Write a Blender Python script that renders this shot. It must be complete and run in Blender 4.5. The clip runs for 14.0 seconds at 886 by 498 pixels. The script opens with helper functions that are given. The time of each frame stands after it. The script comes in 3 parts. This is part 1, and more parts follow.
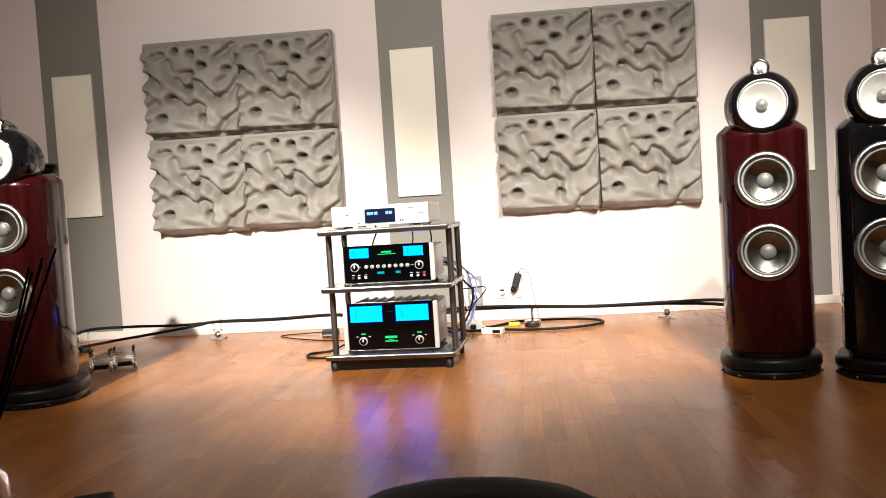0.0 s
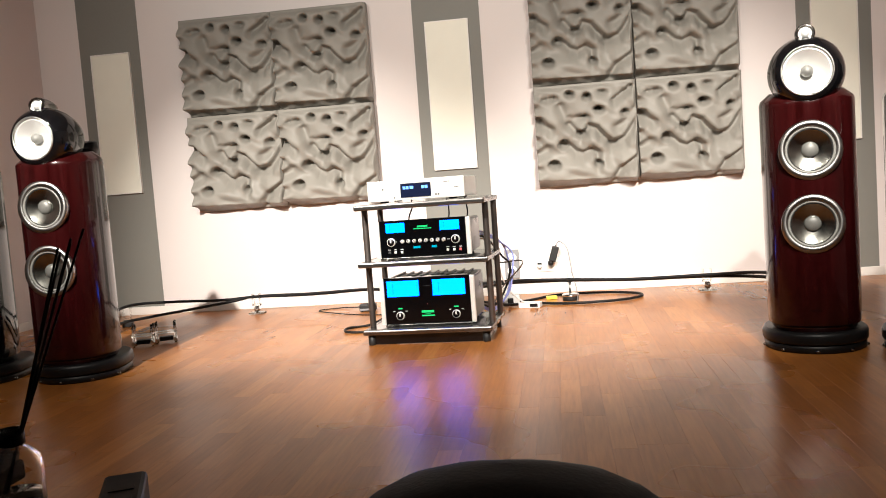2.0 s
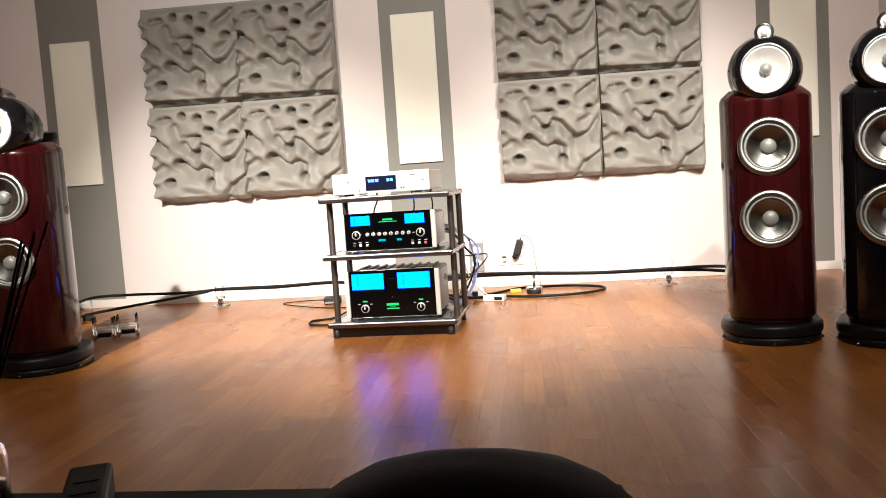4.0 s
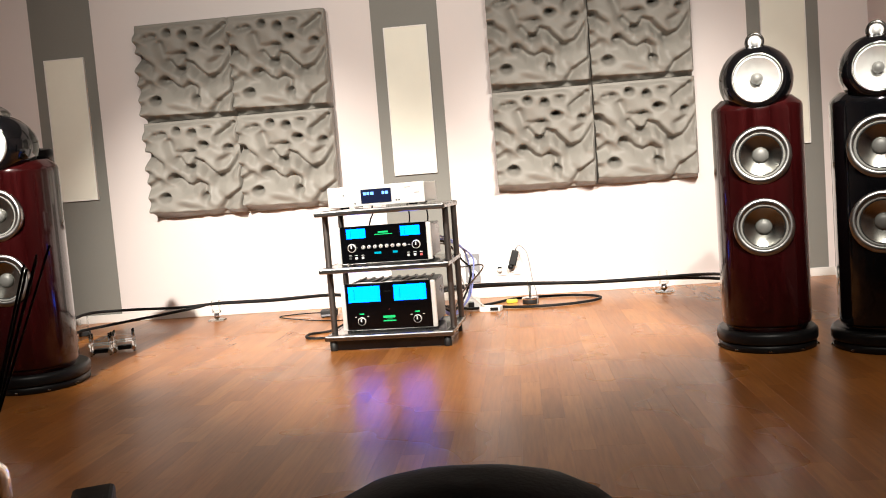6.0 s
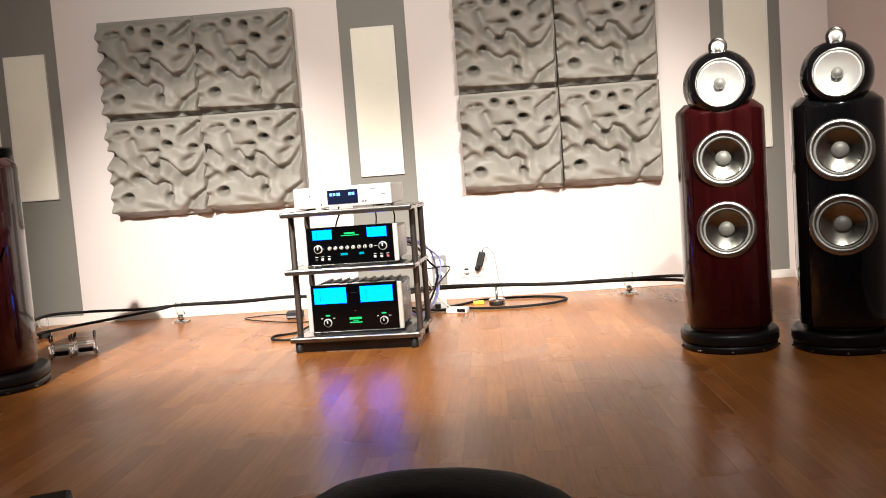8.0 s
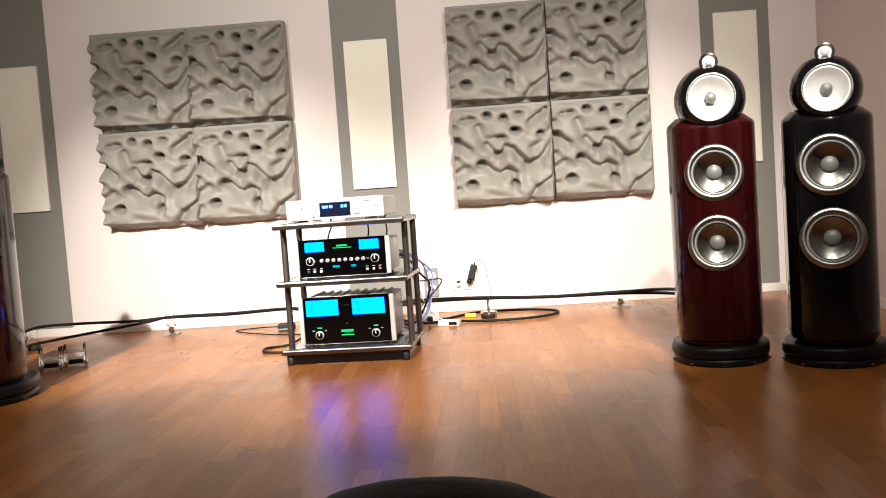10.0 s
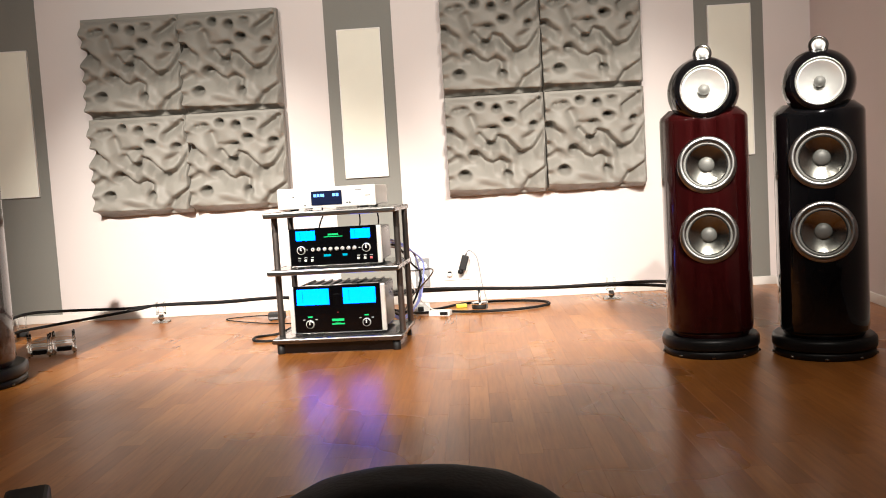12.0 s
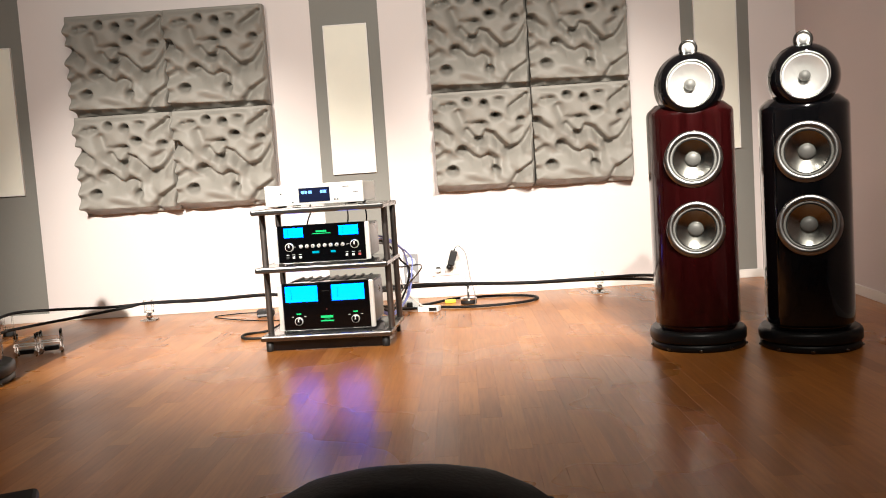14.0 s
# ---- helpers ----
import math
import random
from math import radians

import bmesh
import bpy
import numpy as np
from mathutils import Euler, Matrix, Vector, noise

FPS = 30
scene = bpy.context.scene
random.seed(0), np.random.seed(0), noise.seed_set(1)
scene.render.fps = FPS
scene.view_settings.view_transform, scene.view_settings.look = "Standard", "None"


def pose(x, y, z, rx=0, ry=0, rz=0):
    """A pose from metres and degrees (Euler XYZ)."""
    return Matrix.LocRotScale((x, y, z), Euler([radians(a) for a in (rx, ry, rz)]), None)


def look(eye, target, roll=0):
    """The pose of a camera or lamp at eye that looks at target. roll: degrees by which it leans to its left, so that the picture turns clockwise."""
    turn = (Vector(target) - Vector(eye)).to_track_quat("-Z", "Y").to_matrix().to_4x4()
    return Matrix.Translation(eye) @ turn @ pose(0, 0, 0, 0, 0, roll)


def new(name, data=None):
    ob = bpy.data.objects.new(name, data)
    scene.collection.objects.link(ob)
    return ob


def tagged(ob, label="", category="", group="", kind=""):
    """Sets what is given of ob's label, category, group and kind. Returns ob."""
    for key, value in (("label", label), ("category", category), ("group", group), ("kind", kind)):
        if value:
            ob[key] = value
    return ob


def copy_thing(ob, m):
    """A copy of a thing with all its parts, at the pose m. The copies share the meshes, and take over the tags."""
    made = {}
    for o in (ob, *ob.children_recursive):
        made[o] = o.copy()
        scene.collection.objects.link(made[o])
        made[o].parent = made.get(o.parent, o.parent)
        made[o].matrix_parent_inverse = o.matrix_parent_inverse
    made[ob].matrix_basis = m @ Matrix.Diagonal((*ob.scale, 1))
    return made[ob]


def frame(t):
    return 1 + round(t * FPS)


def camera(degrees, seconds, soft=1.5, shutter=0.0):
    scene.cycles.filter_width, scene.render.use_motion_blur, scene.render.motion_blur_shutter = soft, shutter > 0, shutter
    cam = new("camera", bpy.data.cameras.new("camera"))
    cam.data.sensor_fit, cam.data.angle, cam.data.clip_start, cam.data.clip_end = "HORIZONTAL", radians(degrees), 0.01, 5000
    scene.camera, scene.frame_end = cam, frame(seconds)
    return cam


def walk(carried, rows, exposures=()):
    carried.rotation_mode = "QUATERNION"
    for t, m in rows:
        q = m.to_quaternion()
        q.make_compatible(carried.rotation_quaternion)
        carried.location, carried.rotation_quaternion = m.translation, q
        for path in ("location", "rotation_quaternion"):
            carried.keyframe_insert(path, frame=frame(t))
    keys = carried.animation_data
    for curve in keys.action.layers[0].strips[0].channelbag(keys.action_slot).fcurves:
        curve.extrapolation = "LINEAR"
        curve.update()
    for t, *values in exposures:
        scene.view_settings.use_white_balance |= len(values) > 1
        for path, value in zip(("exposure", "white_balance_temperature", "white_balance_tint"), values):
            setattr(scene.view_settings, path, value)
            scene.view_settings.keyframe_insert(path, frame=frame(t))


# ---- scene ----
cam = camera(55.4, 14.0, soft=1.0)
PATH = [
    (0, (0.058, -0.126, 0.709), (-0.131, 1.863, 0.614), -3.6),
    (0.5, (0.062, -0.124, 0.711), (-0.178, 1.857, 0.578), -4.0),
    (1, (0.079, -0.108, 0.715), (-0.234, 1.861, 0.547), -4.5),
    (1.5, (0.063, -0.106, 0.714), (-0.276, 1.86, 0.564), -5.1),
    (2, (0.062, -0.106, 0.711), (-0.219, 1.868, 0.559), -4.2),
    (2.5, (0.075, -0.11, 0.714), (-0.164, 1.868, 0.543), -3.9),
    (3, (0.07, -0.112, 0.711), (-0.133, 1.869, 0.535), -3.5),
    (5.5, (0.063, -0.13, 0.719), (-0.137, 1.854, 0.561), -4.2),
    (6, (0.065, -0.13, 0.721), (-0.123, 1.855, 0.57), -4.5),
    (6.5, (0.067, -0.13, 0.72), (-0.108, 1.857, 0.569), -4.5),
    (7, (0.063, -0.135, 0.721), (-0.097, 1.854, 0.574), -4.5),
    (7.5, (0.067, -0.132, 0.718), (-0.069, 1.858, 0.569), -4.4),
    (8, (0.068, -0.128, 0.722), (-0.043, 1.863, 0.568), -4.2),
    (8.5, (0.065, -0.134, 0.721), (-0.031, 1.858, 0.576), -4.1),
    (11, (0.064, -0.132, 0.719), (-0.018, 1.862, 0.596), -3.8),
    (11.5, (0.059, -0.128, 0.714), (-0.013, 1.867, 0.583), -3.5),
    (12, (0.064, -0.126, 0.715), (-0.006, 1.868, 0.568), -3.4),
    (12.5, (0.067, -0.124, 0.717), (0.003, 1.869, 0.561), -3.5),
    (13, (0.065, -0.127, 0.719), (0.011, 1.866, 0.56), -3.6),
    (13.5, (0.07, -0.122, 0.719), (0.022, 1.871, 0.562), -3.7),
    (14, (0.066, -0.128, 0.72), (0.022, 1.865, 0.559), -3.8),
]
walk(cam, [(t, look(eye, target, roll)) for t, eye, target, roll in PATH])


# ---- light ----
world = bpy.data.worlds.new("room_world")
world.use_nodes = True
world.node_tree.nodes["Background"].inputs["Color"].default_value = (0.9, 0.85, 0.8, 1)
world.node_tree.nodes["Background"].inputs["Strength"].default_value = 0.004
scene.world = world
scene.view_settings.exposure = 0.0


def spot(name, eye, target, watts, degrees, blend, radius, color):
    lamp = bpy.data.lights.new(name, "SPOT")
    lamp.energy, lamp.spot_size, lamp.spot_blend = watts, radians(degrees), blend
    lamp.shadow_soft_size, lamp.color = radius, color
    ob = new(name, lamp)
    ob.matrix_world = look(eye, target)
    return ob


WARM = (1.0, 0.932, 0.840)
# ceiling spots: one for the left pair, two side by side for the right pair, one for the rack.
# Each is a tight beam; two fill lights are added at its place.
for eye, target, beam, wall_fill, wide_fill, cone in (((-1.775, 0.66, 2.63), (-1.52, 5.10, 0.04), 1520, 185, 74, 38),
                                             ((0.690, 0.47, 2.60), (0.66, 5.10, 0.06), 455, 85, 34, 40),
                                             ((0.937, 0.99, 2.60), (0.72, 5.10, 0.06), 750, 105, 38, 42),
                                             ((-0.400, 0.66, 2.60), (-0.38, 3.95, 0.0), 760, 210, 24, 43)):
    spot("ceiling_spot", eye, target, beam, cone, 1.0, 0.03, WARM)
    # weaker fill, added to lift the upper wall
    spot("upper_wall_fill", eye, (target[0] + 0.1, 5.10, 1.45), wall_fill, 66, 1.0, 0.03, WARM)
    # faint wide fill, added for the near floor and side walls
    spot("faint_wide_fill", eye, target, wide_fill, 105, 1.0, 0.03, WARM)


# ---- materials ----
def ramp(nt, src, stops):
    n = nt.nodes.new("ShaderNodeValToRGB")
    el = n.color_ramp.elements
    while len(el) < len(stops):
        el.new(0.5)
    for e, (p, c) in zip(el, stops):
        e.position, e.color = p, (*c, 1)
    nt.links.new(src, n.inputs[0])
    return n.outputs[0]


def material(name, color, rough=0.5, metal=0.0, var=0.12, scale=6.0, fine=60.0, bump=0.05, dist=0.004,
             coat=0.0, stretch=(1, 1, 1), spec=0.5, rough_var=0.08, coords="Object"):
    """Base colour with variation at two scales, uneven gloss and fine relief."""
    m = bpy.data.materials.new(name)
    m.use_nodes = True
    nt = m.node_tree
    p = nt.nodes["Principled BSDF"]
    tc = nt.nodes.new("ShaderNodeTexCoord")
    mp = nt.nodes.new("ShaderNodeMapping")
    mp.inputs["Scale"].default_value = stretch
    nt.links.new(tc.outputs[coords], mp.inputs[0])
    big = nt.nodes.new("ShaderNodeTexNoise")
    big.inputs["Scale"].default_value, big.inputs["Detail"].default_value = scale, 4
    small = nt.nodes.new("ShaderNodeTexNoise")
    small.inputs["Scale"].default_value, small.inputs["Detail"].default_value = fine, 3
    for n in (big, small):
        nt.links.new(mp.outputs[0], n.inputs["Vector"])
    mix = nt.nodes.new("ShaderNodeMath")
    mix.operation = "MULTIPLY_ADD"
    mix.inputs[1].default_value = 0.35
    nt.links.new(small.outputs[0], mix.inputs[0])
    half = nt.nodes.new("ShaderNodeMath")
    half.operation = "MULTIPLY"
    half.inputs[1].default_value = 0.65
    nt.links.new(big.outputs[0], half.inputs[0])
    nt.links.new(half.outputs[0], mix.inputs[2])
    lo = tuple(c * (1 - var) for c in color)
    hi = tuple(min(1, c * (1 + var)) for c in color)
    nt.links.new(ramp(nt, mix.outputs[0], [(0.3, lo), (0.7, hi)]), p.inputs["Base Color"])
    rr = nt.nodes.new("ShaderNodeMapRange")
    rr.inputs["From Min"].default_value, rr.inputs["From Max"].default_value = 0.3, 0.7
    rr.inputs["To Min"].default_value = max(0.02, rough - rough_var)
    rr.inputs["To Max"].default_value = min(1, rough + rough_var)
    nt.links.new(big.outputs[0], rr.inputs[0])
    nt.links.new(rr.outputs[0], p.inputs["Roughness"])
    p.inputs["Metallic"].default_value = metal
    p.inputs["Specular IOR Level"].default_value = spec
    p.inputs["Coat Weight"].default_value = coat
    p.inputs["Coat Roughness"].default_value = 0.04
    if bump:
        b = nt.nodes.new("ShaderNodeBump")
        b.inputs["Strength"].default_value, b.inputs["Distance"].default_value = bump, dist
        nt.links.new(small.outputs[0], b.inputs["Height"])
        nt.links.new(b.outputs[0], p.inputs["Normal"])
    return m


def glowing(name, color, strength):
    m = bpy.data.materials.new(name)
    m.use_nodes = True
    p = m.node_tree.nodes["Principled BSDF"]
    p.inputs["Base Color"].default_value = (*[c * 0.2 for c in color], 1)
    p.inputs["Emission Color"].default_value = (*color, 1)
    p.inputs["Emission Strength"].default_value = strength
    p.inputs["Roughness"].default_value = 0.15
    return m


def clear(name, color, rough=0.02, ior=1.49):
    m = bpy.data.materials.new(name)
    m.use_nodes = True
    p = m.node_tree.nodes["Principled BSDF"]
    p.inputs["Base Color"].default_value = (*color, 1)
    p.inputs["Transmission Weight"].default_value = 1
    p.inputs["Roughness"].default_value, p.inputs["IOR"].default_value = rough, ior
    return m


def plank_material():
    m = bpy.data.materials.new("oiled_wood_planks")
    m.use_nodes = True
    nt = m.node_tree
    p = nt.nodes["Principled BSDF"]
    geo, info = nt.nodes.new("ShaderNodeNewGeometry"), nt.nodes.new("ShaderNodeObjectInfo")
    add = nt.nodes.new("ShaderNodeMath")
    add.operation = "ADD"
    nt.links.new(geo.outputs["Random Per Island"], add.inputs[0])
    nt.links.new(info.outputs["Random"], add.inputs[1])
    fr = nt.nodes.new("ShaderNodeMath")
    fr.operation = "FRACT"
    nt.links.new(add.outputs[0], fr.inputs[0])
    shift = nt.nodes.new("ShaderNodeVectorMath")
    shift.operation = "SCALE"
    shift.inputs[0].default_value = (37.0, 11.0, 5.0)
    nt.links.new(fr.outputs[0], shift.inputs["Scale"])
    place = nt.nodes.new("ShaderNodeVectorMath")
    place.operation = "ADD"
    nt.links.new(geo.outputs["Position"], place.inputs[0])
    nt.links.new(shift.outputs[0], place.inputs[1])
    mp = nt.nodes.new("ShaderNodeMapping")
    mp.inputs["Scale"].default_value = (1, 0.07, 1)
    nt.links.new(place.outputs[0], mp.inputs[0])
    grain = nt.nodes.new("ShaderNodeTexNoise")
    grain.inputs["Scale"].default_value, grain.inputs["Detail"].default_value = 90, 6
    nt.links.new(mp.outputs[0], grain.inputs["Vector"])
    wide = nt.nodes.new("ShaderNodeTexNoise")
    wide.inputs["Scale"].default_value, wide.inputs["Detail"].default_value = 1.3, 3
    nt.links.new(geo.outputs["Position"], wide.inputs["Vector"])
    tone = ramp(nt, fr.outputs[0], [(0.0, (0.345, 0.122, 0.025)), (0.35, (0.405, 0.148, 0.032)), (0.75, (0.445, 0.168, 0.038)), (1.0, (0.495, 0.196, 0.047))])
    dark = ramp(nt, grain.outputs[0], [(0.3, (0.70, 0.64, 0.58)), (0.62, (1.0, 1.0, 1.0))])
    mul = nt.nodes.new("ShaderNodeMix")
    mul.data_type, mul.blend_type = "RGBA", "MULTIPLY"
    mul.inputs["Factor"].default_value = 0.7
    nt.links.new(tone, mul.inputs["A"])
    nt.links.new(dark, mul.inputs["B"])
    nt.links.new(mul.outputs["Result"], p.inputs["Base Color"])
    rr = nt.nodes.new("ShaderNodeMapRange")
    rr.inputs["From Min"].default_value, rr.inputs["From Max"].default_value = 0.3, 0.7
    rr.inputs["To Min"].default_value, rr.inputs["To Max"].default_value = 0.24, 0.33
    p.inputs["Specular IOR Level"].default_value = 0.36
    nt.links.new(wide.outputs[0], rr.inputs[0])
    nt.links.new(rr.outputs[0], p.inputs["Roughness"])
    b = nt.nodes.new("ShaderNodeBump")
    b.inputs["Strength"].default_value, b.inputs["Distance"].default_value = 0.12, 0.002
    nt.links.new(grain.outputs[0], b.inputs["Height"])
    nt.links.new(b.outputs[0], p.inputs["Normal"])
    return m


M_PLANK = plank_material()
M_SUBFLOOR = material("dark_underlay", (0.06, 0.03, 0.015), 0.8)
M_WALL = material("off_white_wall_paint", (0.73, 0.665, 0.645), 0.75, var=0.03, scale=1.5, fine=140, bump=0.06, dist=0.002)
M_SIDE = material("mauve_grey_wall_paint", (0.68, 0.61, 0.60), 0.75, var=0.03, scale=1.5, fine=140, bump=0.06, dist=0.002)
M_STRIP = material("grey_wall_paint", (0.20, 0.195, 0.175), 0.7, var=0.05, scale=2, fine=140, bump=0.06, dist=0.002)
M_TRIM = material("white_trim_paint", (0.80, 0.77, 0.73), 0.45, var=0.03)
# for the unseen ceiling: grey picked to weaken the fill from above
M_CEILING = material("grey_unseen_ceiling", (0.22, 0.21, 0.20), 0.85, var=0.03)
M_INSET = material("cream_fabric_panel", (0.82, 0.80, 0.70), 0.8, var=0.03, fine=400, bump=0.1, dist=0.001)
M_FOAM = material("grey_moulded_foam", (0.268, 0.253, 0.225), 0.50, spec=0.32, var=0.06, scale=9, fine=160, bump=0.08, dist=0.002)
M_BACKING = material("dark_foam_backing", (0.12, 0.11, 0.10), 0.8)
M_ROSENUT = material("gloss_red_wood_veneer", (0.018, 0.0018, 0.0020), 0.16, var=0.5, scale=7, fine=40, bump=0.0, coat=0.45, spec=0.22, stretch=(6, 6, 0.5))
M_PIANO = material("gloss_black_lacquer", (0.0028, 0.0028, 0.0034), 0.08, var=0.1, bump=0.0, coat=0.6, spec=0.2, rough_var=0.03)
M_SATIN = material("satin_black_metal", (0.006, 0.006, 0.0065), 0.4, var=0.2, bump=0.03, spec=0.25)
M_RUBBER = material("black_rubber", (0.007, 0.007, 0.0075), 0.6, var=0.2)
M_RING = material("turned_silver_ring", (0.40, 0.395, 0.385), 0.32, metal=1.0, var=0.08, bump=0.02)
M_ROLL = material("pale_grey_rubber_roll", (0.22, 0.22, 0.205), 0.4, var=0.1)

M_CONE = material("dark_lacquered_cone", (0.42, 0.42, 0.38), 0.20, metal=1.0, var=0.3, scale=18, rough_var=0.05, fine=120, bump=0.04, dist=0.001)
M_MID = material("silver_woven_cone", (0.80, 0.80, 0.78), 0.36, metal=0.65, var=0.05, fine=300, bump=0.06, dist=0.0006)
M_DOME = material("dark_grey_dome", (0.15, 0.15, 0.14), 0.5, metal=0.3, var=0.15)
M_CHROME = material("polished_chrome", (0.78, 0.78, 0.78), 0.1, metal=1.0, var=0.05, bump=0.0, rough_var=0.04)
M_DARKCHROME = material("dark_chrome", (0.22, 0.21, 0.20), 0.14, metal=1.0, var=0.05, bump=0.0, rough_var=0.04)
M_STEEL = material("brushed_steel_bar", (0.192, 0.186, 0.180), 0.26, metal=1.0, var=0.1, stretch=(0.1, 1, 1), bump=0.03)
M_POST = material("grey_anodised_tube", (0.15, 0.13, 0.12), 0.36, metal=0.85, var=0.12)
M_SHELF = material("smoked_glass_shelf", (0.035, 0.035, 0.036), 0.12, var=0.15, bump=0.0, coat=0.6)
M_FACE = material("black_glass_fascia", (0.002, 0.002, 0.0025), 0.1, var=0.2, bump=0.0, spec=0.25, rough_var=0.03)
M_ALU = material("pale_aluminium", (0.80, 0.78, 0.74), 0.36, metal=0.35, var=0.04, bump=0.02)
M_CHASSIS = material("dark_painted_chassis", (0.05, 0.05, 0.052), 0.4, metal=0.3, var=0.2)
# for the unseen rear wall: dark to hold down bounce and reflections
M_REAR = material("dark_unseen_rear_wall", (0.10, 0.095, 0.09), 0.8, var=0.05)
M_SIDEPLATE = material("grey_metal_chassis_side", (0.120, 0.117, 0.114), 0.35, metal=0.7, var=0.1)
M_METER = glowing("lit_blue_meter", (0.0, 0.105, 1.0), 8.6)
M_GREEN = glowing("lit_green_mark", (0.02, 0.75, 0.22), 0.9)
M_BLUE = glowing("lit_blue_display", (0.18, 0.42, 1.0), 2.2)
M_TEAL = glowing("lit_teal_display", (0.0, 0.45, 0.6), 0.9)
M_DISPLAY = material("dark_blue_display_glass", (0.008, 0.012, 0.035), 0.1, bump=0.0)
M_PRINT = material("pale_grey_print", (0.55, 0.55, 0.53), 0.6)
M_RED = material("red_button", (0.55, 0.10, 0.10), 0.4)
M_CABLE = material("black_braided_cable", (0.006, 0.006, 0.0065), 0.6, spec=0.25, var=0.3, scale=60, fine=300, bump=0.2, dist=0.001)
M_LAV = material("lavender_cable", (0.26, 0.30, 0.66), 0.45, var=0.1)
M_WHITE = material("white_plastic", (0.80, 0.80, 0.78), 0.4, var=0.03)
M_YELLOW = material("yellow_tag", (0.75, 0.62, 0.06), 0.5)
M_GREYPL = material("grey_socket_plate", (0.22, 0.22, 0.23), 0.45)
M_ACRYLIC = clear("clear_acrylic", (0.97, 0.98, 0.97))
M_BOTTLE = clear("clear_bottle_glass", (0.92, 0.90, 0.86), 0.03, 1.5)
M_OIL = clear("amber_scent_oil", (0.75, 0.62, 0.45), 0.02, 1.4)
M_REED = material("dark_brown_reed", (0.022, 0.012, 0.010), 0.7, var=0.3, stretch=(1, 1, 0.1))
M_TABLE = material("black_stained_wood_table", (0.005, 0.0045, 0.0045), 0.6, var=0.3, stretch=(0.2, 3, 1), bump=0.05)
M_LEATHER = material("black_grained_leather", (0.004, 0.004, 0.0045), 0.75, var=0.25, fine=220, bump=0.3, dist=0.002)


def turned(mat, amount, axis="Y"):
    """Fine grooves cut round an axis, as a lathe leaves them: the gloss spreads across them."""
    nt = mat.node_tree
    tangent = nt.nodes.new("ShaderNodeTangent")
    tangent.direction_type, tangent.axis = "RADIAL", axis
    nt.nodes["Principled BSDF"].inputs["Anisotropic"].default_value = amount
    nt.links.new(tangent.outputs[0], nt.nodes["Principled BSDF"].inputs["Tangent"])


turned(M_RING, 0.65)


# ---- mesh helpers ----
def flat_box(bm, x0, x1, y0, y1, z0, z1, bevel=0.0, m=None):
    mat = Matrix.LocRotScale(((x0 + x1) / 2, (y0 + y1) / 2, (z0 + z1) / 2), None, (x1 - x0, y1 - y0, z1 - z0))
    vs = bmesh.ops.create_cube(bm, size=1, matrix=(m @ mat) if m else mat)["verts"]
    if bevel:
        edges = list({e for v in vs for e in v.link_edges})
        bmesh.ops.bevel(bm, geom=edges, offset=bevel, segments=2, profile=0.5, affect="EDGES")
    return bm


def box(x0, x1, y0, y1, z0, z1, bevel=0.0, m=None):
    return flat_box(bmesh.new(), x0, x1, y0, y1, z0, z1, bevel, m)


def lathe(profile, segs=32, m=None, bm=None):
    """Turns (radius, height) pairs round z; open at the ends unless the radius is 0."""
    bm = bm or bmesh.new()
    rings = []
    for r, z in profile:
        if r < 1e-6:
            rings.append([bm.verts.new((0, 0, z))])
        else:
            rings.append([bm.verts.new((r * math.cos(2 * math.pi * k / segs), r * math.sin(2 * math.pi * k / segs), z)) for k in range(segs)])
    made = [v for ring in rings for v in ring]
    for a, b in zip(rings, rings[1:]):
        for k in range(segs):
            k2 = (k + 1) % segs
            q = [a[k % len(a)], a[k2 % len(a)], b[k2 % len(b)], b[k % len(b)]]
            f = []
            for v in q:
                if v not in f:
                    f.append(v)
            if len(f) > 2:
                bm.faces.new(f).smooth = True
    bmesh.ops.recalc_face_normals(bm, faces=bm.faces)
    if m:
        bmesh.ops.transform(bm, matrix=m, verts=made)
    return bm


def loft(outline, levels, smooth=True):
    """Stacks closed outlines: outline(inset) gives plan points, levels are (inset, z, dy) rows."""
    bm = bmesh.new()
    rings = []
    for inset, z, tilt in levels:
        rings.append([bm.verts.new((x, y, z + tilt * y)) for x, y in outline(inset)])
    for a, b in zip(rings, rings[1:]):
        for k in range(len(a)):
            k2 = (k + 1) % len(a)
            bm.faces.new((a[k], a[k2], b[k2], b[k])).smooth = smooth
    bm.faces.new(rings[0][::-1])
    bm.faces.new(rings[-1])
    bmesh.ops.recalc_face_normals(bm, faces=bm.faces)
    return bm


def glide(pts, steps=8):
    """A smooth line through the points."""
    p = [Vector(q) for q in pts]
    p = [2 * p[0] - p[1]] + p + [2 * p[-1] - p[-2]]
    out = []
    for a, b, c, d in zip(p, p[1:], p[2:], p[3:]):
        for k in range(steps):
            t = k / steps
            out.append(0.5 * (2 * b + (c - a) * t + (2 * a - 5 * b + 4 * c - d) * t * t + (3 * b - a - 3 * c + d) * t ** 3))
    return out + [p[-2]]


